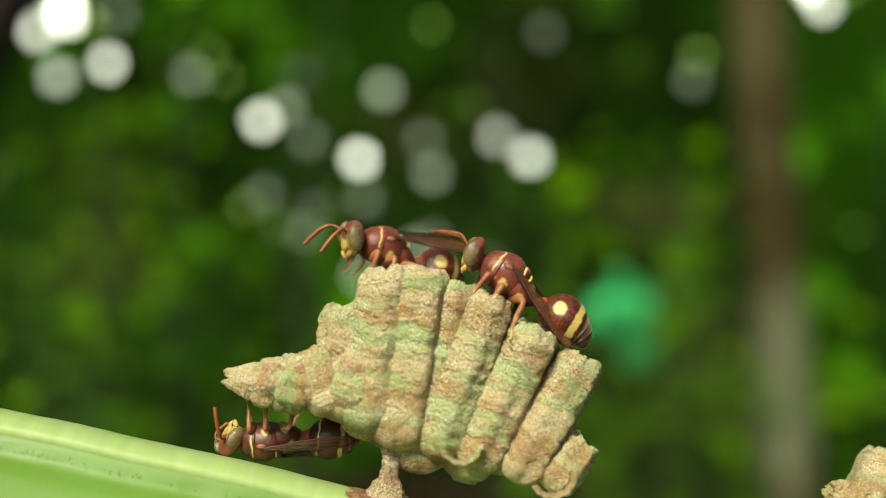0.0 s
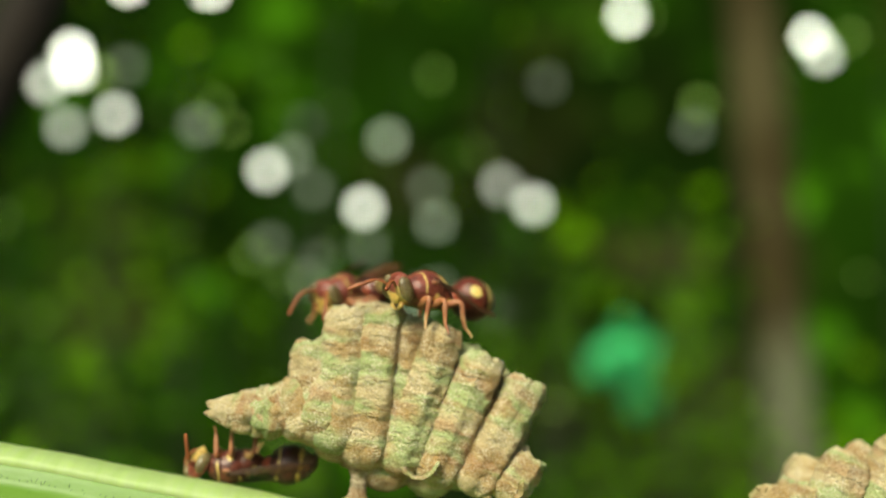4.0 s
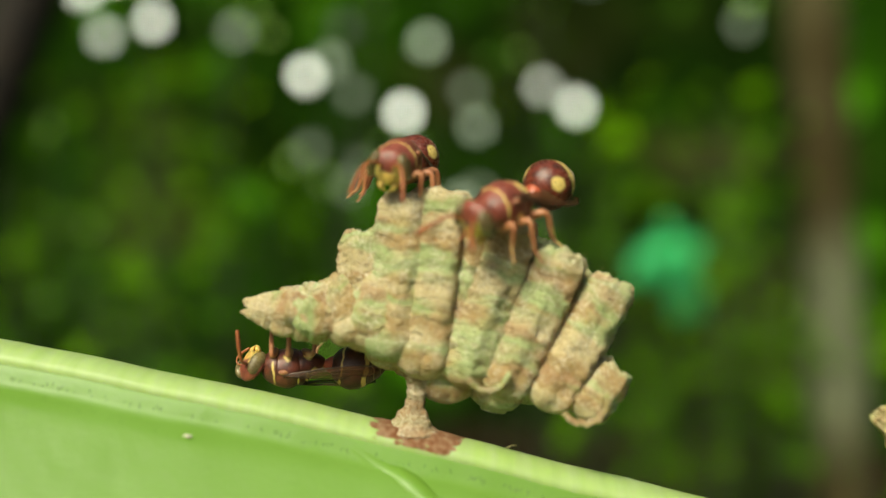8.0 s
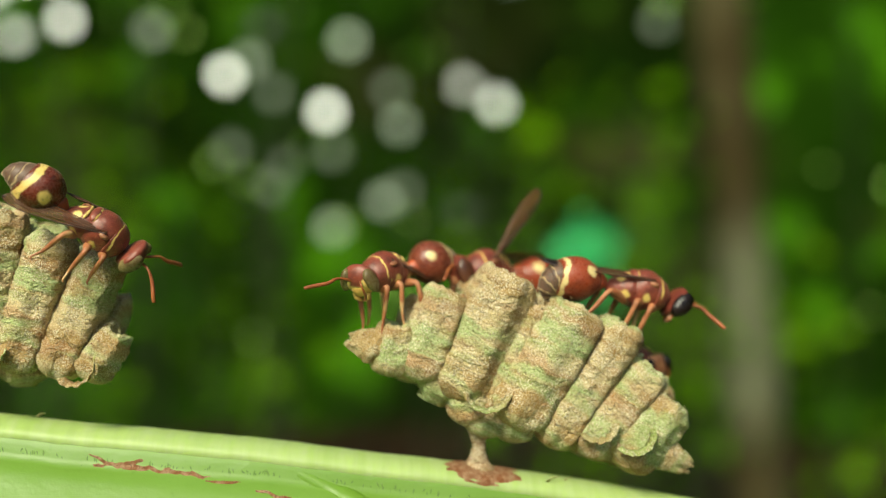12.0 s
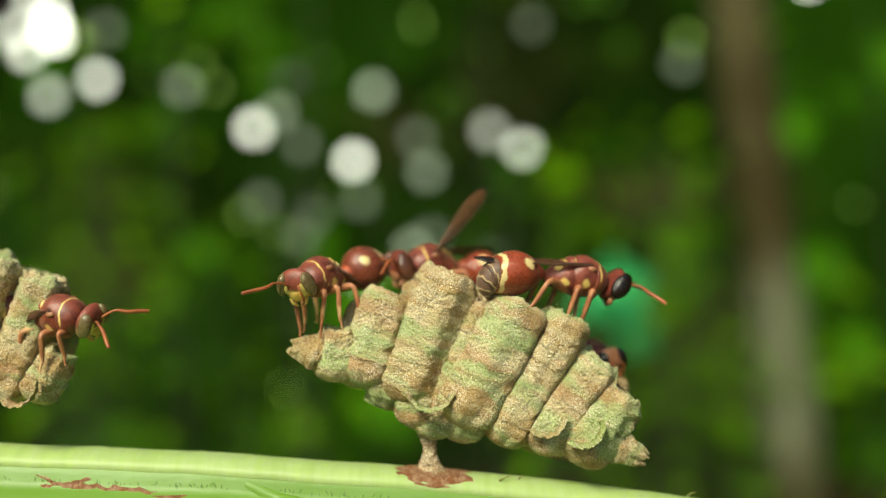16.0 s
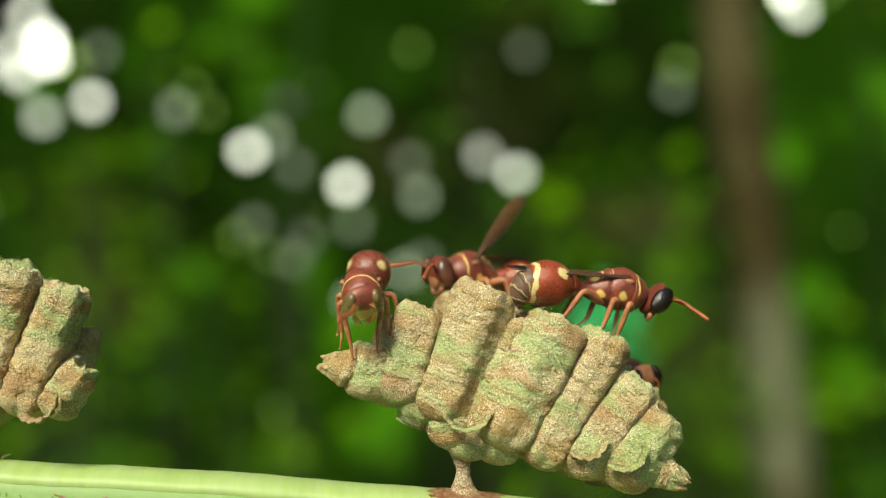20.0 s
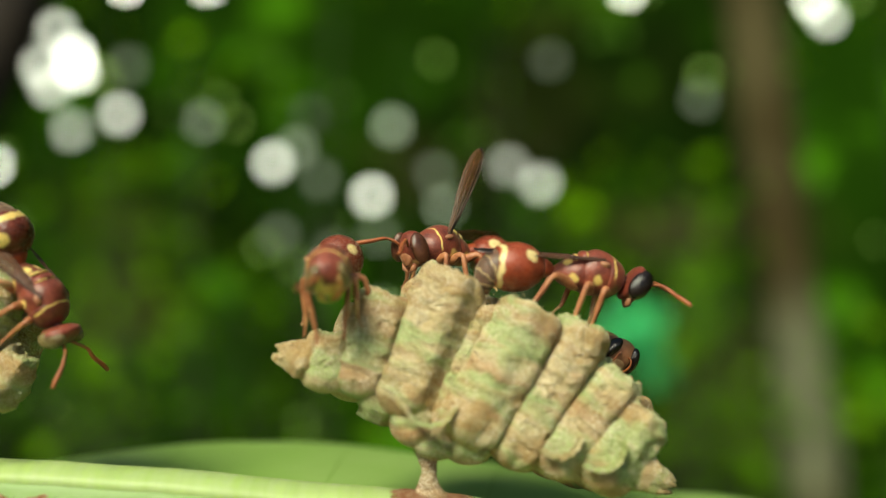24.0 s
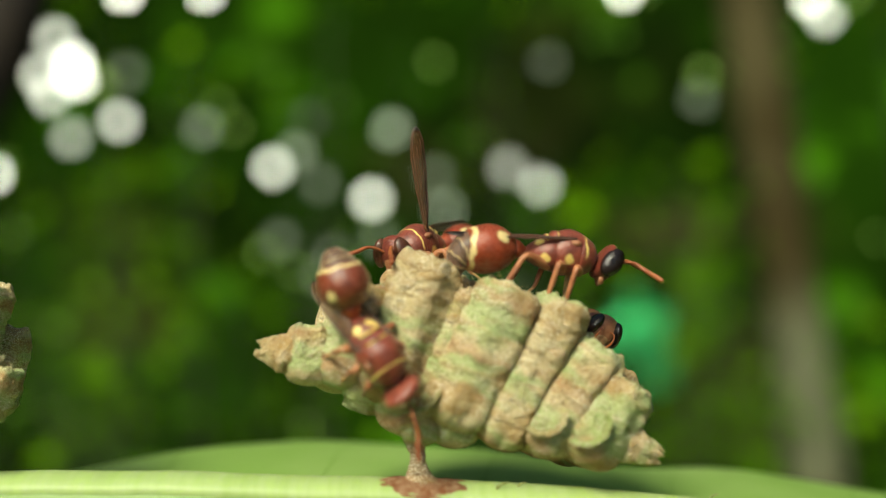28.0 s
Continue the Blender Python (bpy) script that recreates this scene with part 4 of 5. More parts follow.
FRONT_B = [
    (30.92, 1.5, 3.15, 29.3, 1.5, 3.8, 1.2, 0.75),
    (32.36, 1.9, 2.28, 32.64, 1.9, 4.79, 1.74, 1.48),
    (34.61, 1.8, 1.91, 36.56, 2.13, 7.15, 1.92, 1.74),
    (37.51, 1.7, 0.67, 41.24, 2.02, 8.3, 2.18, 2.26),
    (39.45, 2.2, -0.76, 43.38, 2.41, 5.97, 1.66, 1.66),
    (41.86, 1.3, -1.25, 46.34, 1.62, 5.75, 2.34, 2.25),
    (44.46, 1.6, -3.11, 49.66, 2.02, 4.45, 1.91, 1.91),
    (47.13, 1.7, -3.94, 51.72, 2.02, 1.15, 1.83, 1.83),
    (50.03, 1.6, -4.84, 53.25, 1.94, -1.4, 2, 1.91),
    (52.5, 1.8, -5.3, 54.2, 1.8, -6.2, 1.25, 0.7),
]
SIDE_B = [
    (33.68, 4.8, 1.5, 34.97, 5.02, 6.17, 1.91, 1.82),
    (37.03, 4.8, 0.39, 39.86, 5.01, 7.5, 2.09, 2.09),
    (40.33, 4.8, -1.14, 44.12, 5.01, 6.29, 2.09, 2.09),
    (43.63, 4.8, -2.67, 47.89, 5.01, 4.92, 2.09, 2.09),
    (46.93, 4.8, -4.2, 50.2, 5.01, 1.1, 2.09, 2),
    (49.83, 4.8, -5.27, 52.84, 5.02, -0.4, 2, 1.91),
    (38.57, 8, -0.94, 42.01, 8.21, 6.4, 2.18, 2.09),
    (42.05, 8, -2.1, 46.45, 8.21, 5.14, 2.18, 2.09),
    (45.48, 8, -3.92, 49.87, 8.21, 3.08, 2.18, 2.09),
    (48.92, 8, -5.51, 52.32, 8.22, 0.21, 2.09, 1.99),
]
BACK_B = [
    (36.24, 3.4, 0.26, 36.83, 3.4, 1.95, 1.78, 1.69),
    (38.16, 2, -1.54, 37.8, 2, 1.17, 1.74, 1.83),
    (39.07, 2.2, -2.46, 40.06, 2.2, 0.16, 1.66, 1.84),
    (41.23, 2.4, -2.78, 42.07, 2.4, -0.43, 1.84, 1.93),
    (35.89, 2.4, 0.39, 36.69, 2.4, 2.04, 1.75, 1.84),
    (35.97, 8, 0.15, 37.38, 8.22, 5.89, 2.09, 1.99),
]
CELLS_B = FRONT_B + SIDE_B + BACK_B
LIPS_A = [(3.95, 0.4, 3.61, 1.15, -15, 1.25), (10.16, 0.2, 2.4, 1.22, -30, 1.35)]
STALK_A = [(0.02, 2.4, 3.29, 1.64), (-0.24, 2.4, 2.05, 0.93), (-0.34, 2.4, 1.06, 0.63), (-0.4, 2.4, 0.3, 0.67), (-0.45, 2.4, -0.46, 1.04), (-0.46, 2.4, -0.99, 1.49), (-0.41, 2.4, -1.44, 2.08)]
PATCH_A = (-3.25, 3.15)
GRUBS_A = [(3.68, 1.3, 3.01, 0.48)]
LIPS_B = [(39.14, 0.1, 0.23, 1.44, 5, 1.3), (47.12, 0.4, -2.42, 1.21, -15, 1.15), (49.66, 0.1, -3.21, 1.28, -28, 1.25)]
STALK_B = [(39.9, 2.6, -0.9, 2.5), (39.36, 2.4, -1.9, 1.7), (38.94, 2.4, -3.01, 1.16), (38.71, 2.4, -3.82, 0.62), (38.7, 2.4, -4.51, 0.5), (38.64, 2.4, -5.25, 0.58), (38.6, 2.4, -5.82, 0.83), (38.56, 2.4, -6.31, 1.41)]
PATCH_B = (36.0, 41.7)
GRUBS_B = [(47.91, 1.4, -3.02, 0.53), (49.47, 1.3, -3.65, 0.53)]


# ---- the wasps ----
def stand(place, ahead, above):
    """A pose from a place in mm, the way the head points and the way the back faces."""
    x = Vector(ahead).normalized()
    z = Vector(above)
    z = (z - x * z.dot(x)).normalized()
    y = z.cross(x)
    m = Matrix((x, y, z)).transposed().to_4x4()
    m.translation = Vector(place) * MM
    return m


def wing_pose(s, up, out, roll=38):
    return pose(0.35 * MM, s * 1.0 * MM, 0.98 * MM, s * -roll, up, s * out)


def build_wasp(label, plates=THORAX, skull=None, gaster_turn=(0, 0), head_turn=(0, 0), wing_turn=((0, 4), (0, -4)), eye=EYE_OLIVE, gaster=SHELL_GASTER, tail=12.0, legs=None, feelers=(0, 0), wing_length=0.9, wing_roll=38, face=FACE, size=1.0):
    """A small red-brown paper wasp, head towards +x, its middle at the origin."""
    wasp = thing("wasp", label, "wasp", group="wasps on the nests")
    wasp.scale = (size, size, size)
    collar, domed, shield, hind = plates
    part("pronotum", Shape().body(spread([(2.02, 0.36, 0.36, 0.0), (1.90, 0.72, 0.66, 0.0), (1.68, 1.02, 0.92, 0.02), (1.35, 1.23, 1.12, 0.04), (1.05, 1.32, 1.24, 0.06), (0.90, 1.33, 1.28, 0.06), (0.86, 1.24, 1.20, 0.06)], 5), 30), collar, wasp)
    part("mesothorax", Shape().body(spread([(1.62, 0.5, 0.5, 0.0), (1.30, 1.02, 1.02, 0.06), (0.85, 1.26, 1.29, 0.10), (0.25, 1.36, 1.43, 0.10), (-0.2, 1.34, 1.40, 0.06), (-0.58, 1.22, 1.24, 0.0), (-0.85, 1.0, 1.0, -0.05)], 5), 32), domed, wasp)
    sh = Shape().blob((-0.72, 0, 0.86), (0.40, 0.80, 0.42), 22, 12)
    sh.blob((-1.24, 0, 0.62), (0.20, 0.74, 0.36), 22, 10)
    part("scutellum", sh, shield, wasp)
    part("propodeum", Shape().body(spread([(-0.5, 1.18, 1.12, -0.12), (-0.95, 1.20, 1.05, -0.16), (-1.4, 1.08, 0.92, -0.20), (-1.82, 0.86, 0.74, -0.27), (-2.18, 0.55, 0.50, -0.36), (-2.42, 0.28, 0.28, -0.42)], 5), 28), hind, wasp)
    head = part("head", Shape().blob((0, 0, 0), (0.80, 1.30, 1.18), 26, 18, bulge=lambda p: Vector((p.x * (1.0 if p.x > 0 else 0.60) - 0.10 * max(0, p.z), p.y * (1 - 0.20 * max(0, -p.z)), p.z * (1.08 if p.z < 0 else 0.96)))), skull or SHELL_HEAD, wasp,
                at=pose(2.58 * MM, 0, 0.05 * MM, 0, 12 + head_turn[0], head_turn[1]))
    part("neck", Shape().tube([(1.85, 0, 0.0), (2.15, 0, 0.02), (2.45, 0, 0.04)], [0.42, 0.34, 0.40], 12), skull or SHELL_HEAD, wasp)
    for s in (1, -1):
        part("eye", Shape().blob((0.26, s * 0.92, 0.12), (0.56, 0.40, 0.90) if eye is EYE_OLIVE else (0.64, 0.45, 1.0), 20, 14, turn=Matrix.Rotation(s * 0.25, 3, "X"), bulge=lambda p: Vector((p.x * (1 - 0.18 * math.exp(-(p.z / 0.25) ** 2) * (1 if p.y * s < 0 else 0)), p.y, p.z))), eye, head)
        part("mandible", Shape().tube([(0.40, s * 0.48, -0.88), (0.60, s * 0.38, -1.18), (0.64, s * 0.08, -1.42)], [0.21, 0.18, 0.06], 9), face, head)
        f = feelers[0 if s > 0 else 1]
        path = smooth_path([(0.62, s * 0.28, 0.28), (1.0, s * 0.62, 0.62 + 0.1 * f), (1.35, s * 0.95, 0.72 + 0.2 * f), (1.95, s * 1.25, 0.42 + 0.45 * f), (2.55, s * (1.45 + 0.3 * max(f, 0)), -0.12 + 0.9 * f), (3.0, s * (1.55 + 0.5 * max(f, 0)), -0.62 + 1.3 * f)], 6)
        if f < -0.5:
            path = smooth_path([(0.62, s * 0.28, 0.28), (0.95, s * 0.5, 0.3), (1.12, s * 0.62, 0.0), (1.08, s * 0.62, -0.45), (0.95, s * 0.5, -0.85), (0.85, s * 0.3, -1.15)], 6)
        thick = [0.10 * (1 - 0.12 * (i % 2)) if i < 9 else (0.075 + 0.075 * math.sin(2.5 * (i - 9) / (len(path) - 9))) * (1 - 0.10 * (i % 2)) for i in range(len(path))]
        part("antenna", Shape().tube(path, [r * (0.7 if f < -0.5 else 1.0) for r in thick], 10), ANTENNA, head)
    part("face_plate", Shape().blob((0.66, 0, -0.50), (0.20, 0.52, 0.50), 18, 10, bulge=lambda p: Vector((p.x, p.y * (1 - 0.35 * max(0, -p.z)), p.z))), face, head, "pale face plate")
    root = pose(-2.15 * MM, 0, -0.34 * MM, 0, -gaster_turn[0] * 0.5, gaster_turn[1] * 0.5)
    part("petiole", Shape().body(spread([(0.15, 0.2, 0.2, 0), (-0.15, 0.24, 0.24, 0.03), (-0.4, 0.40, 0.40, 0.06), (-0.68, 0.60, 0.58, 0.06), (-0.85, 0.62, 0.58, 0.04), (-0.92, 0.45, 0.42, 0.02)], 5), 18), SHELL_PETIOLE, wasp, at=root)
    bell_at = root @ pose(-0.62 * MM, 0, 0, 0, -gaster_turn[0] * 0.5, gaster_turn[1] * 0.5)
    slim, stretch = (0.93, 1.14) if gaster is SHELL_GASTER_RED else (1.0, 1.0)
    part("gaster", Shape().body(spread([(0.0, 0.30, 0.30, 0), (-0.2, 0.60, 0.60, 0), (-0.5, 1.04 * slim, 1.06 * slim, 0), (-1.05, 1.44 * slim, 1.48 * slim, -0.03), (-1.65, 1.58 * slim, 1.64 * slim, -0.06), (-2.2, 1.52 * slim, 1.56 * slim, -0.1), (-2.66, 1.36 * slim, 1.38 * slim, -0.14), (-2.86, 1.24 * slim, 1.26 * slim, -0.16), (-2.84, 1.0 * slim, 1.0 * slim, -0.16)], 5), 34), gaster, wasp, at=bell_at @ Matrix.Diagonal((stretch, 1, 1, 1)))
    ring_at = bell_at @ pose(-2.60 * stretch * MM, 0, -0.14 * MM)
    for r0, r1, run in ((1.18, 1.04, 0.55 * stretch ** 2), (0.98, 0.86, 0.50 * stretch ** 2), (0.80, 0.64, 0.46 * stretch ** 2), (0.58, 0.12, 0.62 * stretch)):
        ring_at = ring_at @ pose(0, 0, 0, 0, -tail, 0)
        r0, r1 = r0 * slim, r1 * slim
        part("tail_segment", Shape().body(spread([(0.25, r0 * 0.92, r0 * 0.90, 0), (0.0, r0, r0 * 0.97, 0), (-run * 0.6, (r0 + r1) / 2, (r0 + r1) * 0.485, -0.02), (-run, r1, r1 * 0.96, -0.04), (-run - 0.02, r1 * 0.8, r1 * 0.78, -0.04)], 3), 24), SHELL_TAIL, wasp, "dark downy ring of the abdomen", at=ring_at)
        ring_at = ring_at @ pose(-run * 0.72 * MM, 0, -0.02 * MM)
    for s, (up, out) in zip((1, -1), wing_turn):
        outline = [(0.1, 0.10, -0.10), (-0.8, 0.19, -0.21), (-2.0, 0.30, -0.40), (-3.6, 0.40, -0.60), (-5.0, 0.44, -0.69), (-6.2, 0.39, -0.64), (-7.0, 0.19, -0.42), (-7.35, -0.06, -0.16)]
        blade = spread([(wing_length * x, a, b) for x, a, b in outline], 4)

        def vane(x, a, b, u):
            return (x, s * (b + (a - b) * u), 0.10 * math.sin(3.1 * u) + 0.03 * math.sin(x * 3 + u * 7))

        rings = []
        for x, a, b in blade:
            rings.append([(px, py, pz + 0.016 * face_of) for face_of, us in ((1, (0, .25, .5, .75, 1)), (-1, (1, .75, .5, .25, 0))) for px, py, pz in (vane(x, a, b, u) for u in us)])
        part("tegula", Shape().blob((0.42, s * 1.14, 0.74), (0.34, 0.22, 0.20), 12, 8), FACE_TAN, wasp, "tan scale over the wing root")
        wing = part("wing", Shape().rings(rings), WING, wasp, "narrow smoky folded wing", at=wing_pose(s, up, out, wing_roll))
        for u0, u1, first, last, thick in ((0.97, 0.97, 0, 28, 0.075), (0.80, 0.72, 0, 22, 0.05), (0.60, 0.40, 2, 20, 0.04), (0.30, 0.12, 4, 24, 0.035), (0.03, 0.05, 1, 27, 0.03)):
            rows = blade[first:last]
            path = [vane(x, a, b, u0 + (u1 - u0) * i / len(rows)) for i, (x, a, b) in enumerate(rows)]
            part("wing_vein", Shape().tube(path, [thick * (1 - 0.6 * i / len(path)) for i in range(len(path))], 6), WING_VEIN, wing)
    feet = legs or (((1.5, 2.0, -2.5), (0.2, 3.0, -2.6), (-2.2, 2.9, -2.7)),) * 2
    for s, trio in zip((1, -1), feet):
        for (hx, (fx, fy, fz)) in zip((1.05, 0.05, -0.95), trio):
            hip = Vector((hx, s * 0.62, -0.98))
            foot = Vector((fx, s * fy, fz))
            knee = hip.lerp(foot, 0.36) + Vector((0.12 * (fx - hx), s * 0.55, 1.15))
            ankle = hip.lerp(foot, 0.74) + Vector((0, s * 0.12, 0.12))
            path = smooth_path([hip + Vector((0, -s * 0.25, 0.35)), hip, hip.lerp(knee, 0.5) + Vector((0, 0, 0.08)), knee, knee.lerp(ankle, 0.5), ankle, ankle.lerp(foot, 0.5) + Vector((0, 0, 0.04)), foot, foot + Vector((0.16, s * 0.1, -0.04))], 3)
            rad = [r for (r,) in spread([[0.32], [0.25], [0.31], [0.18], [0.18], [0.12], [0.085], [0.065], [0.04]], 3)]
            part("leg", Shape().tube(path, rad, 9), LEG_RED, wasp)
    return wasp


back = build_backdrop()
build_gaps(back)
build_glints(back)
build_trees()
build_foliage()
build_ground()
leaf = build_leaf()
rear_leaf = build_rear_leaf()
nest_a = build_nest("pale tan and green banded paper nest of ribbed cells", CELLS_A, LIPS_A, STALK_A, PATCH_A, GRUBS_A)
nest_b = build_nest("tan and green ribbed paper nest on a thin stalk, cells slanting", CELLS_B, LIPS_B, STALK_B, PATCH_B, GRUBS_B)
WALKER = build_wasp("red-brown wasp with yellow marks walking over the paler nest", size=1.06, gaster_turn=(-6, 0), head_turn=(10, 0), feelers=(1.3, 0.9), wing_turn=((-20, -5), (-20, -5)))
REAR = build_wasp("red-brown wasp with raised head behind the top of the paler nest", size=1.06, gaster_turn=(-4, 0), head_turn=(8, 0), wing_turn=((9, -6), (9, -6)))
BELOW = build_wasp("dark brown wasp hanging upside down below the paler nest", plates=THORAX_DARK, gaster=SHELL_GASTER_DARK, size=0.96, gaster_turn=(-8, 0), head_turn=(15, -35), feelers=(-0.6, 0.1), wing_turn=((-5, -6), (-5, -6)))
LEFT = build_wasp("red-brown wasp with a yellow face on the slanting nest", gaster=SHELL_GASTER_PALE, size=1.06, gaster_turn=(-8, -14), head_turn=(15, 16), wing_turn=((-20, -6), (-20, -6)), feelers=(-0.6, 1.7), legs=(((1.6, 0.7, -3.8), (0.4, 1.7, -3.5), (-0.9, 3.0, -3.8)), ((1.8, 0.9, -4.1), (0.3, 1.7, -3.8), (-1.6, 1.9, -3.5))))
MIDDLE = build_wasp("red-brown wasp with one wing raised behind the slanting nest", size=1.1, skull=SHELL_HEAD_PLAIN, gaster_turn=(10, -8), face=FACE_TAN, wing_turn=((62, 6), (-4, 4)), gaster=SHELL_GASTER_RED, eye=EYE_BROWN, tail=24, feelers=(0.8, 1.2), wing_length=0.92)
RIGHT = build_wasp("red wasp with a curled striped abdomen standing on the slanting nest", size=1.1, skull=SHELL_HEAD_PLAIN, gaster_turn=(6, 8), head_turn=(17, 0), wing_turn=((-9, 3), (-9, 3)), wing_roll=10, face=FACE_TAN, legs=(((0.7, 0.9, -3.4), (-1.5, 1.3, -3.0), (-3.2, 1.5, -3.0)), ((0.3, 1.1, -3.6), (-1.0, 1.7, -3.4), (-4.2, 1.9, -3.0))), gaster=SHELL_GASTER_RED, eye=EYE_DARK, tail=27, feelers=(1.7, 1.3), wing_length=1.05)
EDGE = build_wasp("wasp peering round the far edge of the slanting nest", skull=FACE_TAN, head_turn=(12, 0), face=FACE_LIGHTENED, eye=EYE_DARK, feelers=(-0.6, -0.6))
left_wings = [o for o in LEFT.children if o.name.split(".")[0] == "wing"]
rear_wings = [o for o in REAR.children if o.name.split(".")[0] == "wing"]
raised_wing = [o for o in MIDDLE.children if o.name.split(".")[0] == "wing"][0]


def between(rows, t):
    """The pose at a time, from rows of seconds and poses."""
    for (t0, a), (t1, b) in zip(rows, rows[1:]):
        if t <= t1:
            return a.lerp(b, (t - t0) / (t1 - t0))
    return rows[-1][1]


SWAY_POSES = [(t, Matrix.Translation(PIVOT) @ pose(0, 0, 0, rx, ry, rz) @ Matrix.Translation(-PIVOT)) for t, rx, ry, rz in SWAY]


def ride(carried, rows):
    """Key a thing that the rocking leaf carries; rows are poses on the leaf at rest."""
    times = sorted({t for t, m in rows} | {t for t, m in SWAY_POSES})
    walk(carried, [(t, between(SWAY_POSES, t) @ between(rows, t)) for t in times])


def motions():
    for fixed in (leaf, nest_a, nest_b):
        ride(fixed, [(0, Matrix()), (28, Matrix())])
    ride(WALKER, [(t, stand(p, a, u)) for t, p, a, u in [
        (0, (5.8, 3, 14.85), (-0.89, 0, 0.45), (0.25, -0.2, 0.9)),
        (0.5, (4.7, 2.5, 13.78), (-1, -0.06, -0.06), (0.05, -0.1, 1)),
        (1, (2.36, 2, 14.46), (-1, 0, -0.03), (0, -0.1, 1)),
        (2, (2.09, 2, 14.65), (-0.9, -0.34, -0.27), (0, -0.1, 1)),
        (3, (3.04, 1.6, 15.86), (-0.73, -0.69, -0.05), (0, -0.1, 1)),
        (3.5, (3.04, 1.6, 15.86), (-0.73, -0.69, -0.05), (0, -0.1, 1)),
        (5.5, (3.6, 1.6, 16.52), (-0.74, -0.66, 0.1), (0, -0.1, 1)),
        (6, (3.6, 1.6, 16.52), (-0.74, -0.66, 0.1), (0, -0.1, 1)),
        (6.5, (3.21, 1.8, 16.21), (-0.79, -0.59, 0.04), (0, -0.1, 1)),
        (7, (2.82, 2, 15.91), (-0.85, -0.53, -0.03), (0, -0.1, 1)),
        (7.5, (2.94, 1.5, 15.6), (-0.78, -0.63, -0.03), (0, -0.2, 1)),
        (8, (3.71, -0.8, 14.05), (-0.59, -0.7, -0.41), (-0.1, -0.5, 0.9)),
        (8.5, (4.46, -1.8, 13.22), (-0.22, -0.7, -0.67), (0.1, -0.8, 0.5)),
        (9, (6.37, -1.8, 12.64), (0.4, -0.33, -0.85), (0.25, -0.9, 0.25)),
        (9.3, (6.94, -1.8, 12.38), (0.46, -0.34, -0.82), (0.4, -0.85, 0.3)),
        (9.6, (9.1, -1.6, 11.31), (0.68, -0.01, -0.73), (0.45, -0.8, 0.4)),
        (10, (9.53, -1.6, 11.87), (0.77, 0.04, -0.64), (0.45, -0.75, 0.5)),
        (10.5, (9.81, -1.39, 12.12), (0.79, 0.14, -0.6), (0.45, -0.67, 0.58)),
        (11, (10.44, -1.17, 12.43), (0.79, 0.23, -0.57), (0.45, -0.6, 0.7)),
        (12, (12.17, -0.96, 11.96), (0.73, 0.26, -0.63), (0.5, -0.5, 0.7)),
        (12.5, (10.42, 0, 11.88), (0.62, -0.15, -0.75), (0.65, -0.4, 0.6)),
        (13, (8.51, 1, 9.44), (0.3, -0.3, -0.88), (0.9, -0.2, 0.3)),
        (13.5, (6.45, 1, 8.15), (0.1, -0.3, -0.9), (0.95, -0.2, 0.2)),
        (14.2, (8.14, 1, 7.71), (-0.45, -0.1, -0.8), (0.85, -0.2, -0.4)),
        (14.9, (9.42, 1, 7.77), (-0.8, -0.1, 0.1), (0.4, -0.5, 0.7)),
        (15.5, (12.12, 1.2, 6.85), (0.8, -0.02, -0.6), (0.4, -0.4, 0.8)),
        (16, (12.61, 1.2, 7.18), (0.93, -0.33, -0.17), (0.2, -0.5, 0.85)),
        (16.3, (9.41, 1.8, 11.14), (-0.9, 0.1, -0.3), (-0.2, -0.4, 0.9)),
        (16.6, (7.93, 2, 11.77), (-0.9, 0.15, -0.25), (-0.2, -0.3, 0.9)),
        (17, (6.22, 3, 11.24), (-0.95, 0.1, 0.1), (0.1, -0.2, 0.95)),
        (17.5, (5.29, 4, 11.39), (-0.95, 0.1, 0.2), (0.1, -0.2, 0.95)),
        (18, (-0.84, 4, 11.76), (-0.95, 0.1, 0.2), (0.1, -0.2, 0.95)),
        (19, (-4.33, 4, 11.69), (-0.95, 0.1, 0.2), (0.1, -0.2, 0.95)),
        (21.5, (-0.89, 3, 10.53), (-0.3, -0.2, -0.5), (0.3, -0.2, 0.9)),
        (22.5, (6.42, 2, 10.17), (0.1, -0.25, -0.8), (0.8, -0.4, 0.3)),
        (23.5, (13.6, 1.2, 8.4), (0.06, 0, -1), (0.85, -0.5, 0.1)),
        (24, (14.0, 1.2, 8.2), (0.43, 0, -0.9), (0.85, -0.4, 0.3)),
        (24.3, (14.2, 1, 9.83), (0.2, -0.15, -0.92), (0.85, -0.4, 0.2)),
        (24.6, (11.53, 2, 11.33), (-0.4, -0.2, -0.5), (0.6, -0.5, 0.5)),
        (25, (12.03, 2.5, 10.37), (-0.85, 0.2, -0.1), (0.2, -0.3, 0.95)),
        (25.6, (6.71, 3, 10.95), (-0.8, 0.2, -0.2), (0.2, -0.3, 0.95)),
        (28, (1.43, 3, 12.14), (-0.8, 0.2, -0.2), (0.2, -0.3, 0.95)),
    ]])
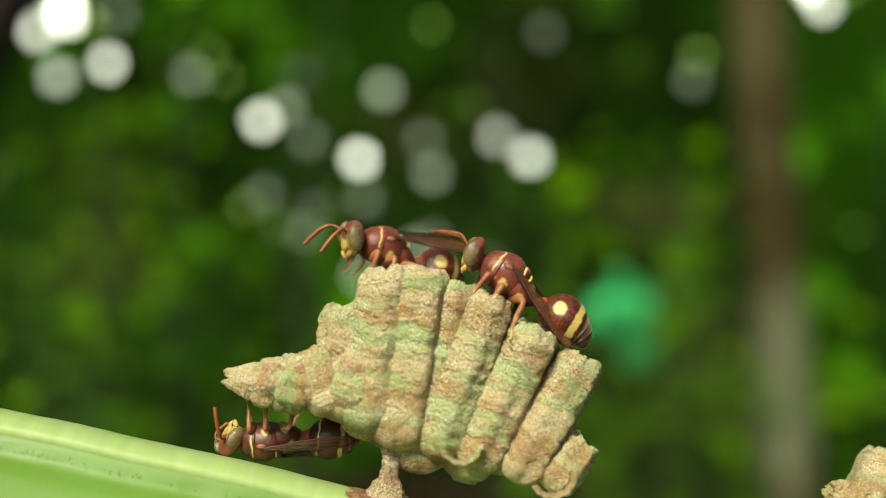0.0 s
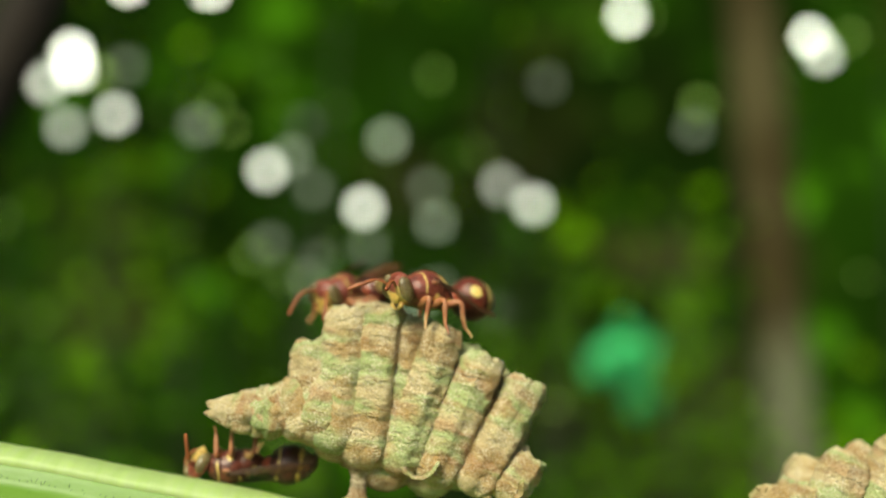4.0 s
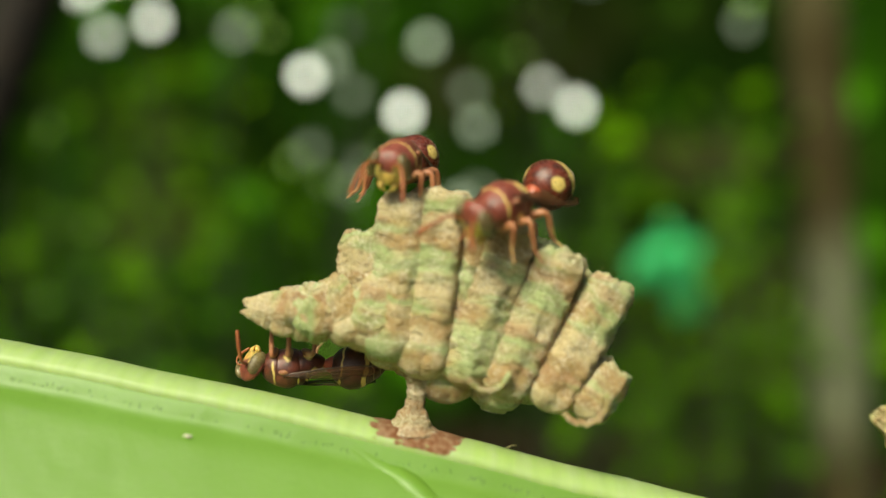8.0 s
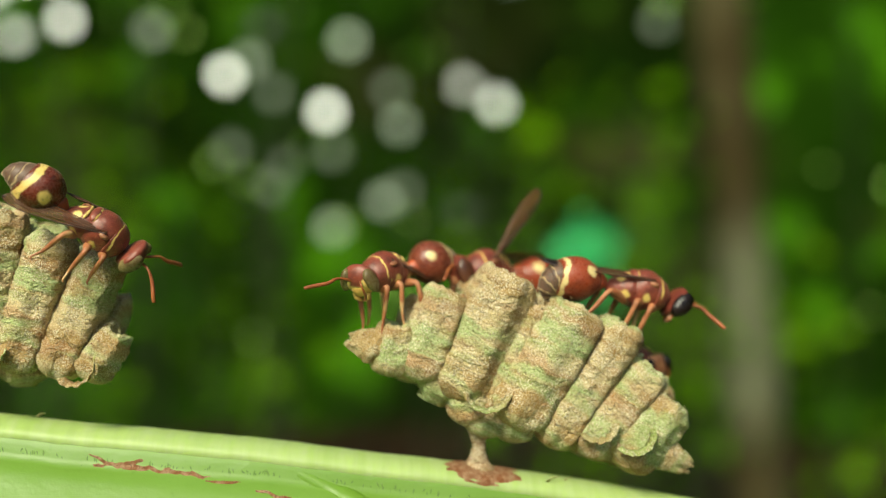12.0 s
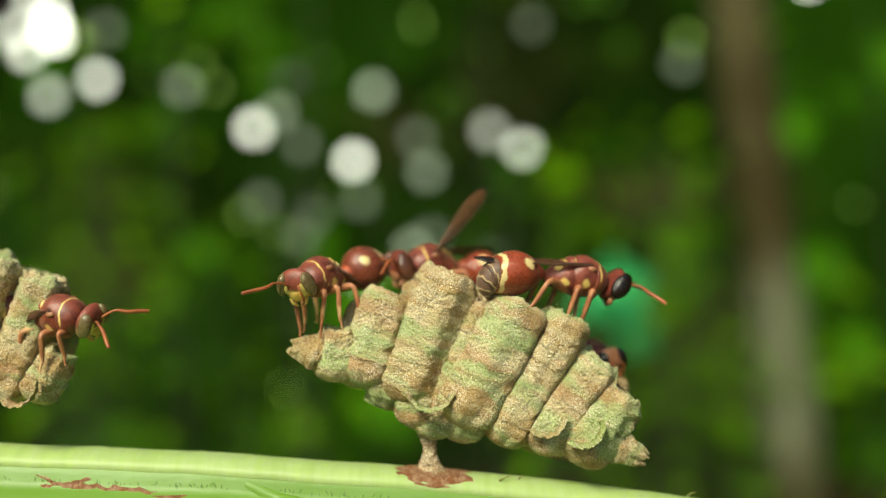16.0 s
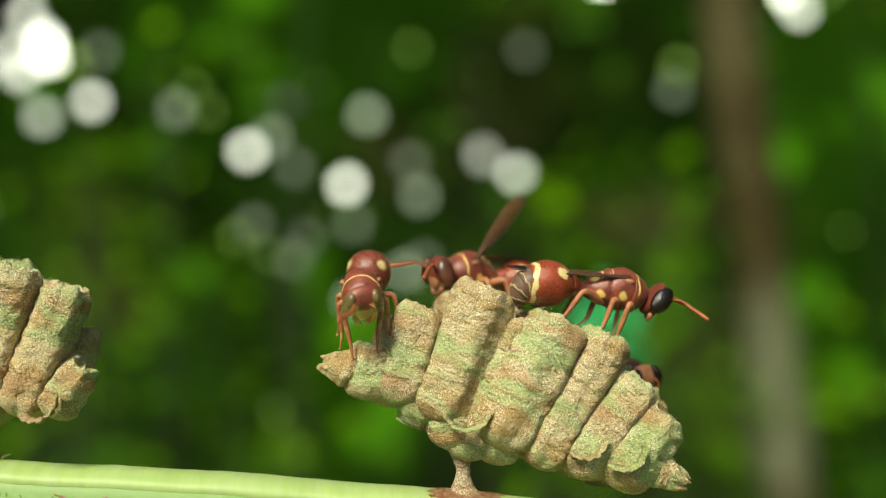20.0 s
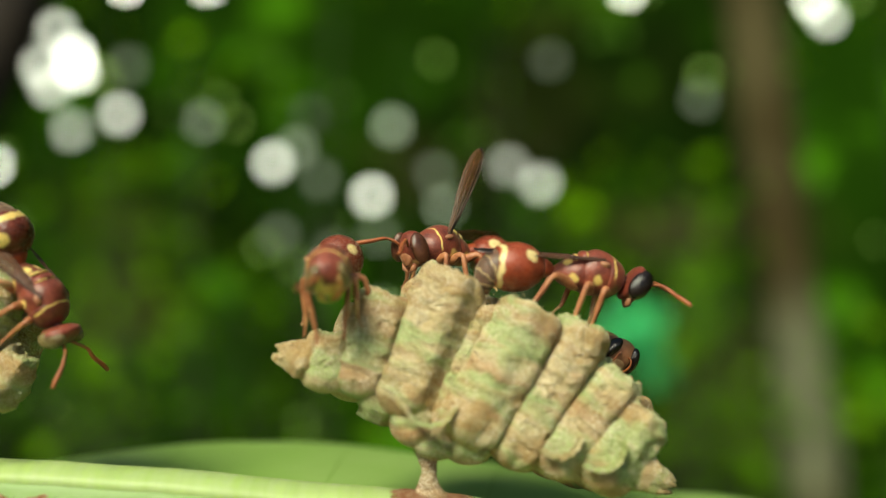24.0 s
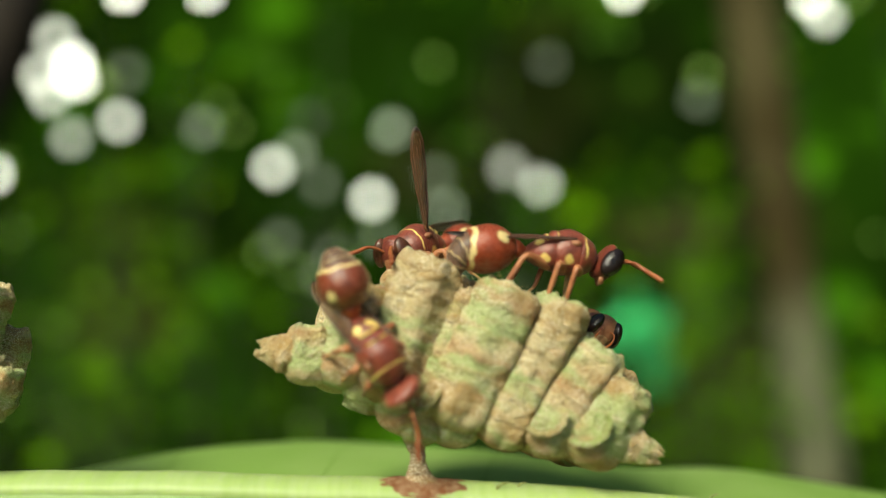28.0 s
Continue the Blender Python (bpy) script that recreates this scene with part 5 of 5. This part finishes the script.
    ride(REAR, [(t, stand(p, a, u)) for t, p, a, u in [
        (0, (-3.02, 7, 15.71), (-0.86, -0.49, 0.15), (0.1, -0.1, 1)),
        (0.5, (-2.97, 7, 15.1), (-0.77, -0.63, 0.08), (0.1, -0.1, 1)),
        (1, (-3.41, 7, 15.71), (-0.7, -0.71, 0.07), (0.1, -0.1, 1)),
        (2, (-3.26, 7.5, 15.06), (-0.74, -0.68, -0.02), (0.1, -0.1, 1)),
        (3, (-3.79, 9.5, 15.4), (-0.44, -0.88, -0.14), (0, -0.1, 1)),
        (3.5, (-3.79, 9.5, 15.4), (-0.44, -0.88, -0.14), (0, -0.1, 1)),
        (5.5, (-3.68, 9, 15.67), (-0.42, -0.89, -0.19), (0, -0.1, 1)),
        (6, (-3.68, 9, 15.67), (-0.42, -0.89, -0.19), (0, -0.1, 1)),
        (6.5, (-4.24, 7, 15.16), (-0.49, -0.83, -0.24), (0, -0.15, 1)),
        (7, (-4.79, 5, 14.65), (-0.57, -0.77, -0.3), (0, -0.2, 1)),
        (7.5, (-4.38, 3, 15.01), (-0.46, -0.81, -0.38), (0, -0.2, 1)),
        (8, (-3.29, 2.2, 16.12), (-0.15, -0.97, -0.2), (0, -0.2, 1)),
        (8.5, (-2.55, 1.92, 16.57), (-0.1, -0.97, -0.2), (0, -0.2, 1)),
        (9, (-1.79, 1.88, 15.15), (-0.3, -0.89, -0.35), (-0.1, -0.3, 1)),
        (9.3, (-4.9, 2, 15.15), (-0.58, -0.71, -0.4), (-0.25, -0.2, 1)),
        (9.6, (-4.75, 2.98, 14.3), (-0.9, -0.13, -0.42), (-0.3, -0.2, 1)),
        (10, (-5.8, 3.47, 13.16), (-0.77, -0.19, -0.61), (-0.45, -0.2, 1)),
        (28, (-5.8, 3.47, 13.16), (-0.77, -0.19, -0.61), (-0.45, -0.2, 1)),
    ]])
    ride(BELOW, [(t, stand(p, a, u)) for t, p, a, u in [
        (0, (-9.15, 4.46, 1.17), (-0.98, -0.12, -0.13), (0.05, -0.4, -0.9)),
        (3, (-10.64, 4.41, 0.94), (-0.98, -0.16, -0.08), (0.05, -0.4, -0.9)),
        (8, (-9.23, 4.47, 1.48), (-0.99, -0.15, -0.08), (0.05, -0.4, -0.9)),
        (8.5, (-9.15, 4.5, 1.97), (-0.93, -0.36, 0.04), (0.05, -0.4, -0.9)),
        (9, (-9.39, 4.49, 2), (-0.95, -0.12, 0.28), (-0.09, -0.4, -0.87)),
        (9.3, (-10, 4.49, 2.59), (-0.96, -0.16, 0.23), (-0.2, -0.4, -0.85)),
        (9.6, (-8.74, 4.5, 1.79), (-0.84, -0.44, 0.31), (-0.2, -0.4, -0.85)),
        (10, (-10.11, 4.46, 1.31), (-0.94, -0.25, 0.21), (-0.2, -0.4, -0.85)),
        (28, (-10.11, 4.46, 1.31), (-0.94, -0.25, 0.21), (-0.2, -0.4, -0.85)),
    ]])
    ride(LEFT, [(t, stand(p, a, u)) for t, p, a, u in [
        (0, (34.75, 1.5, 0.1), (-0.75, -0.35, 0.45), (-0.25, -0.5, -0.8)),
        (6.4, (34.75, 1.5, 0.1), (-0.75, -0.35, 0.45), (-0.25, -0.5, -0.8)),
        (7, (32.7, 1, -0.33), (-0.75, -0.4, 0.45), (-0.25, -0.6, -0.7)),
        (7.4, (31.48, -1, 1.78), (-0.3, -0.3, 0.85), (-0.25, -0.9, -0.2)),
        (8, (36.85, 1, 8.32), (0.3, 0.1, 0.9), (-0.3, -0.9, 0.2)),
        (8.7, (37.35, 1, 7.72), (-0.75, 0.1, 0.3), (0, -0.5, 0.9)),
        (9.2, (34.35, 1, 7.32), (-0.95, -0.1, 0), (0, -0.55, 0.85)),
        (9.5, (31.35, 1, 7.12), (-0.97, -0.1, -0.08), (-0.05, -0.55, 0.85)),
        (10, (31.11, 1, 4.9), (-0.99, 0, -0.12), (-0.1, -0.6, 0.8)),
        (10.5, (30.51, 1.2, 5.73), (-0.9, 0, -0.44), (-0.3, -0.45, 0.8)),
        (11, (31.71, 1.8, 7.28), (-0.84, -0.23, -0.5), (-0.4, -0.3, 0.8)),
        (12, (31.94, 2, 8.55), (-0.63, -0.76, -0.14), (-0.1, -0.2, 1)),
        (13, (31.87, 1.8, 8.61), (-0.56, -0.82, -0.11), (-0.05, -0.2, 1)),
        (17, (31.57, 1.8, 8.55), (-0.48, -0.87, -0.13), (-0.05, -0.2, 1)),
        (19, (31.73, 1.8, 8.93), (-0.47, -0.88, -0.09), (-0.05, -0.2, 1)),
        (19.4, (31.6, 1.6, 8.9), (-0.45, -0.87, -0.14), (-0.05, -0.2, 1)),
        (19.7, (32.06, 0.5, 9.83), (-0.25, -0.9, -0.3), (-0.1, -0.3, 1)),
        (20, (32.35, 0.66, 8.63), (0.05, -0.95, -0.3), (0, -0.35, 1)),
        (20.5, (32.76, -0.5, 8.3), (0.29, -0.9, -0.32), (0.1, -0.35, 1)),
        (21, (32.9, -0.8, 8.26), (0.46, -0.85, -0.24), (0.1, -0.35, 1)),
        (21.5, (33.24, -0.8, 8.81), (0.37, -0.92, -0.15), (0.1, -0.35, 1)),
        (23.5, (33.5, -0.78, 8.96), (0.05, -0.97, -0.22), (0, -0.25, 1)),
        (24, (33.14, -0.78, 8.84), (0.08, -0.98, -0.2), (0, -0.25, 1)),
        (24.5, (32.99, -1.07, 8.71), (0.15, -0.98, -0.15), (0, -0.25, 1)),
        (25, (34.07, -2, 8.2), (0.7, -0.68, -0.19), (0.05, -0.3, 1)),
        (25.5, (34.8, -2, 7.83), (0.84, -0.5, -0.21), (0.1, -0.4, 1)),
        (26, (36.15, -2.2, 6.5), (0.83, -0.23, -0.52), (0.2, -0.6, 0.8)),
        (26.5, (35.6, -2.3, 5.51), (0.53, -0.48, -0.7), (0.2, -0.75, 0.6)),
        (27, (36.83, -2.2, 3.77), (0.52, 0, -0.85), (0.2, -0.8, 0.5)),
        (28, (37.3, -2.4, 2.66), (0.43, 0, -0.9), (0.25, -0.85, 0.4)),
    ]])
    ride(MIDDLE, [(t, stand(p, a, u)) for t, p, a, u in [
        (0, (45.31, 10.8, 4.72), (-0.72, -0.68, 0.05), (0, -0.15, 1)),
        (8.3, (45.31, 10.8, 4.72), (-0.72, -0.68, 0.05), (0, -0.15, 1)),
        (9.4, (41.8, 9.6, 7.6), (-0.72, -0.68, 0), (0, -0.15, 1)),
        (11.45, (41.8, 9.4, 7.8), (-0.72, -0.68, 0), (0, -0.15, 1)),
        (12, (39.9, 7.2, 8.35), (-0.8, -0.6, 0), (0, -0.15, 1)),
        (13, (39.6, 7.2, 8.75), (-0.76, -0.65, 0), (0, -0.15, 1)),
        (17, (39.7, 7.2, 8.97), (-0.8, -0.6, 0), (0, -0.15, 1)),
        (19, (39.8, 7.2, 9.2), (-0.8, -0.6, 0), (0, -0.15, 1)),
        (21, (40.6, 7.2, 9.85), (-0.76, -0.64, 0.03), (0, -0.15, 1)),
        (21.5, (40.4, 7.2, 10.1), (-0.72, -0.68, 0.03), (0, -0.15, 1)),
        (23.5, (40.3, 7.2, 10.3), (-0.7, -0.71, -0.02), (0, -0.15, 1)),
        (25, (40.1, 7.2, 10.15), (-0.66, -0.75, -0.05), (0, -0.15, 1)),
        (26, (40.6, 7.2, 10.2), (-0.66, -0.75, -0.05), (0, -0.15, 1)),
        (27, (40.3, 7.2, 9.8), (-0.56, -0.81, -0.18), (0, -0.15, 1)),
        (28, (40.2, 7.2, 9.5), (-0.56, -0.81, -0.16), (0, -0.15, 1)),
    ]])
    ride(RIGHT, [(t, stand(p, a, u)) for t, p, a, u in [
        (0, (51.3, 2.8, 6.6), (0.93, 0.05, -0.36), (0.12, -0.1, 1)),
        (11.3, (51.3, 2.8, 6.6), (0.93, 0.05, -0.36), (0.12, -0.1, 1)),
        (12, (50.98, 2.8, 6.87), (0.94, 0.1, -0.33), (0.12, -0.1, 1)),
        (13, (50.5, 2.8, 7.1), (0.92, 0.25, -0.29), (0.12, -0.1, 1)),
        (17, (50.55, 2.8, 7.3), (0.93, 0.25, -0.25), (0.12, -0.1, 1)),
        (19, (50.2, 2.8, 7.65), (0.96, 0.15, -0.2), (0.12, -0.1, 1)),
        (20, (50.5, 2.8, 7.6), (0.95, 0.1, -0.28), (0.12, -0.1, 1)),
        (20.5, (50.4, 2.8, 7.4), (0.92, 0.05, -0.38), (0.12, -0.1, 1)),
        (21.5, (50.3, 2.8, 7.4), (0.94, 0.1, -0.32), (0.12, -0.1, 1)),
        (24, (50.2, 2.8, 7.75), (0.95, 0.1, -0.27), (0.12, -0.1, 1)),
        (25, (50, 2.8, 7.75), (0.94, 0.15, -0.3), (0.12, -0.1, 1)),
        (28, (49.9, 2.8, 7.6), (0.94, 0.12, -0.3), (0.12, -0.1, 1)),
    ]])
    ride(EDGE, [(t, stand(p, a, u)) for t, p, a, u in [
        (0, (52.0, 9.2, 0.5), (0.42, -0.9, -0.05), (-0.1, -0.1, 1)),
        (18, (52.0, 9.2, 0.5), (0.42, -0.9, -0.05), (-0.1, -0.1, 1)),
        (20, (51.9, 9.2, 0.8), (0.38, -0.92, -0.05), (-0.1, -0.1, 1)),
        (23.5, (51.6, 9.2, 2.15), (0.30, -0.95, -0.05), (0.6, -0.1, 0.8)),
        (28, (51.6, 9.2, 2.15), (0.30, -0.95, -0.05), (0.6, -0.1, 0.8)),
    ]])
    ride(rear_leaf, [(t, pose(0, 0, dz * MM)) for t, dz in ((0, -8.5), (19.4, -8.5), (20, -5), (20.5, 0), (28, 0))])
    for s, wing in zip((1, -1), left_wings):
        walk(wing, [(t, wing_pose(s, up, out)) for t, up, out in ((0, -12, -6), (9.2, -12, -6), (9.9, 10, -10), (10.6, 16, -12), (11.3, 16, -12), (12, -26, 4), (28, -26, 4))])
    for s, wing in zip((1, -1), rear_wings):
        walk(wing, [(t, wing_pose(s, up, out)) for t, up, out in ((0, 9, -6), (6.5, 9, -6), (7.5, -20, -4), (9, -20, -4), (9.7, 8, -6), (28, 8, -6))])
    walk(raised_wing, [(t, wing_pose(1, up, 6, 64)) for t, up in ((0, 88), (11, 88), (11.7, 60), (12, 46), (13, 46), (17, 38), (19, 38), (21, 47), (24, 56), (24.5, 66), (25, 66), (26, 66), (27, 78), (28, 84))])


motions()
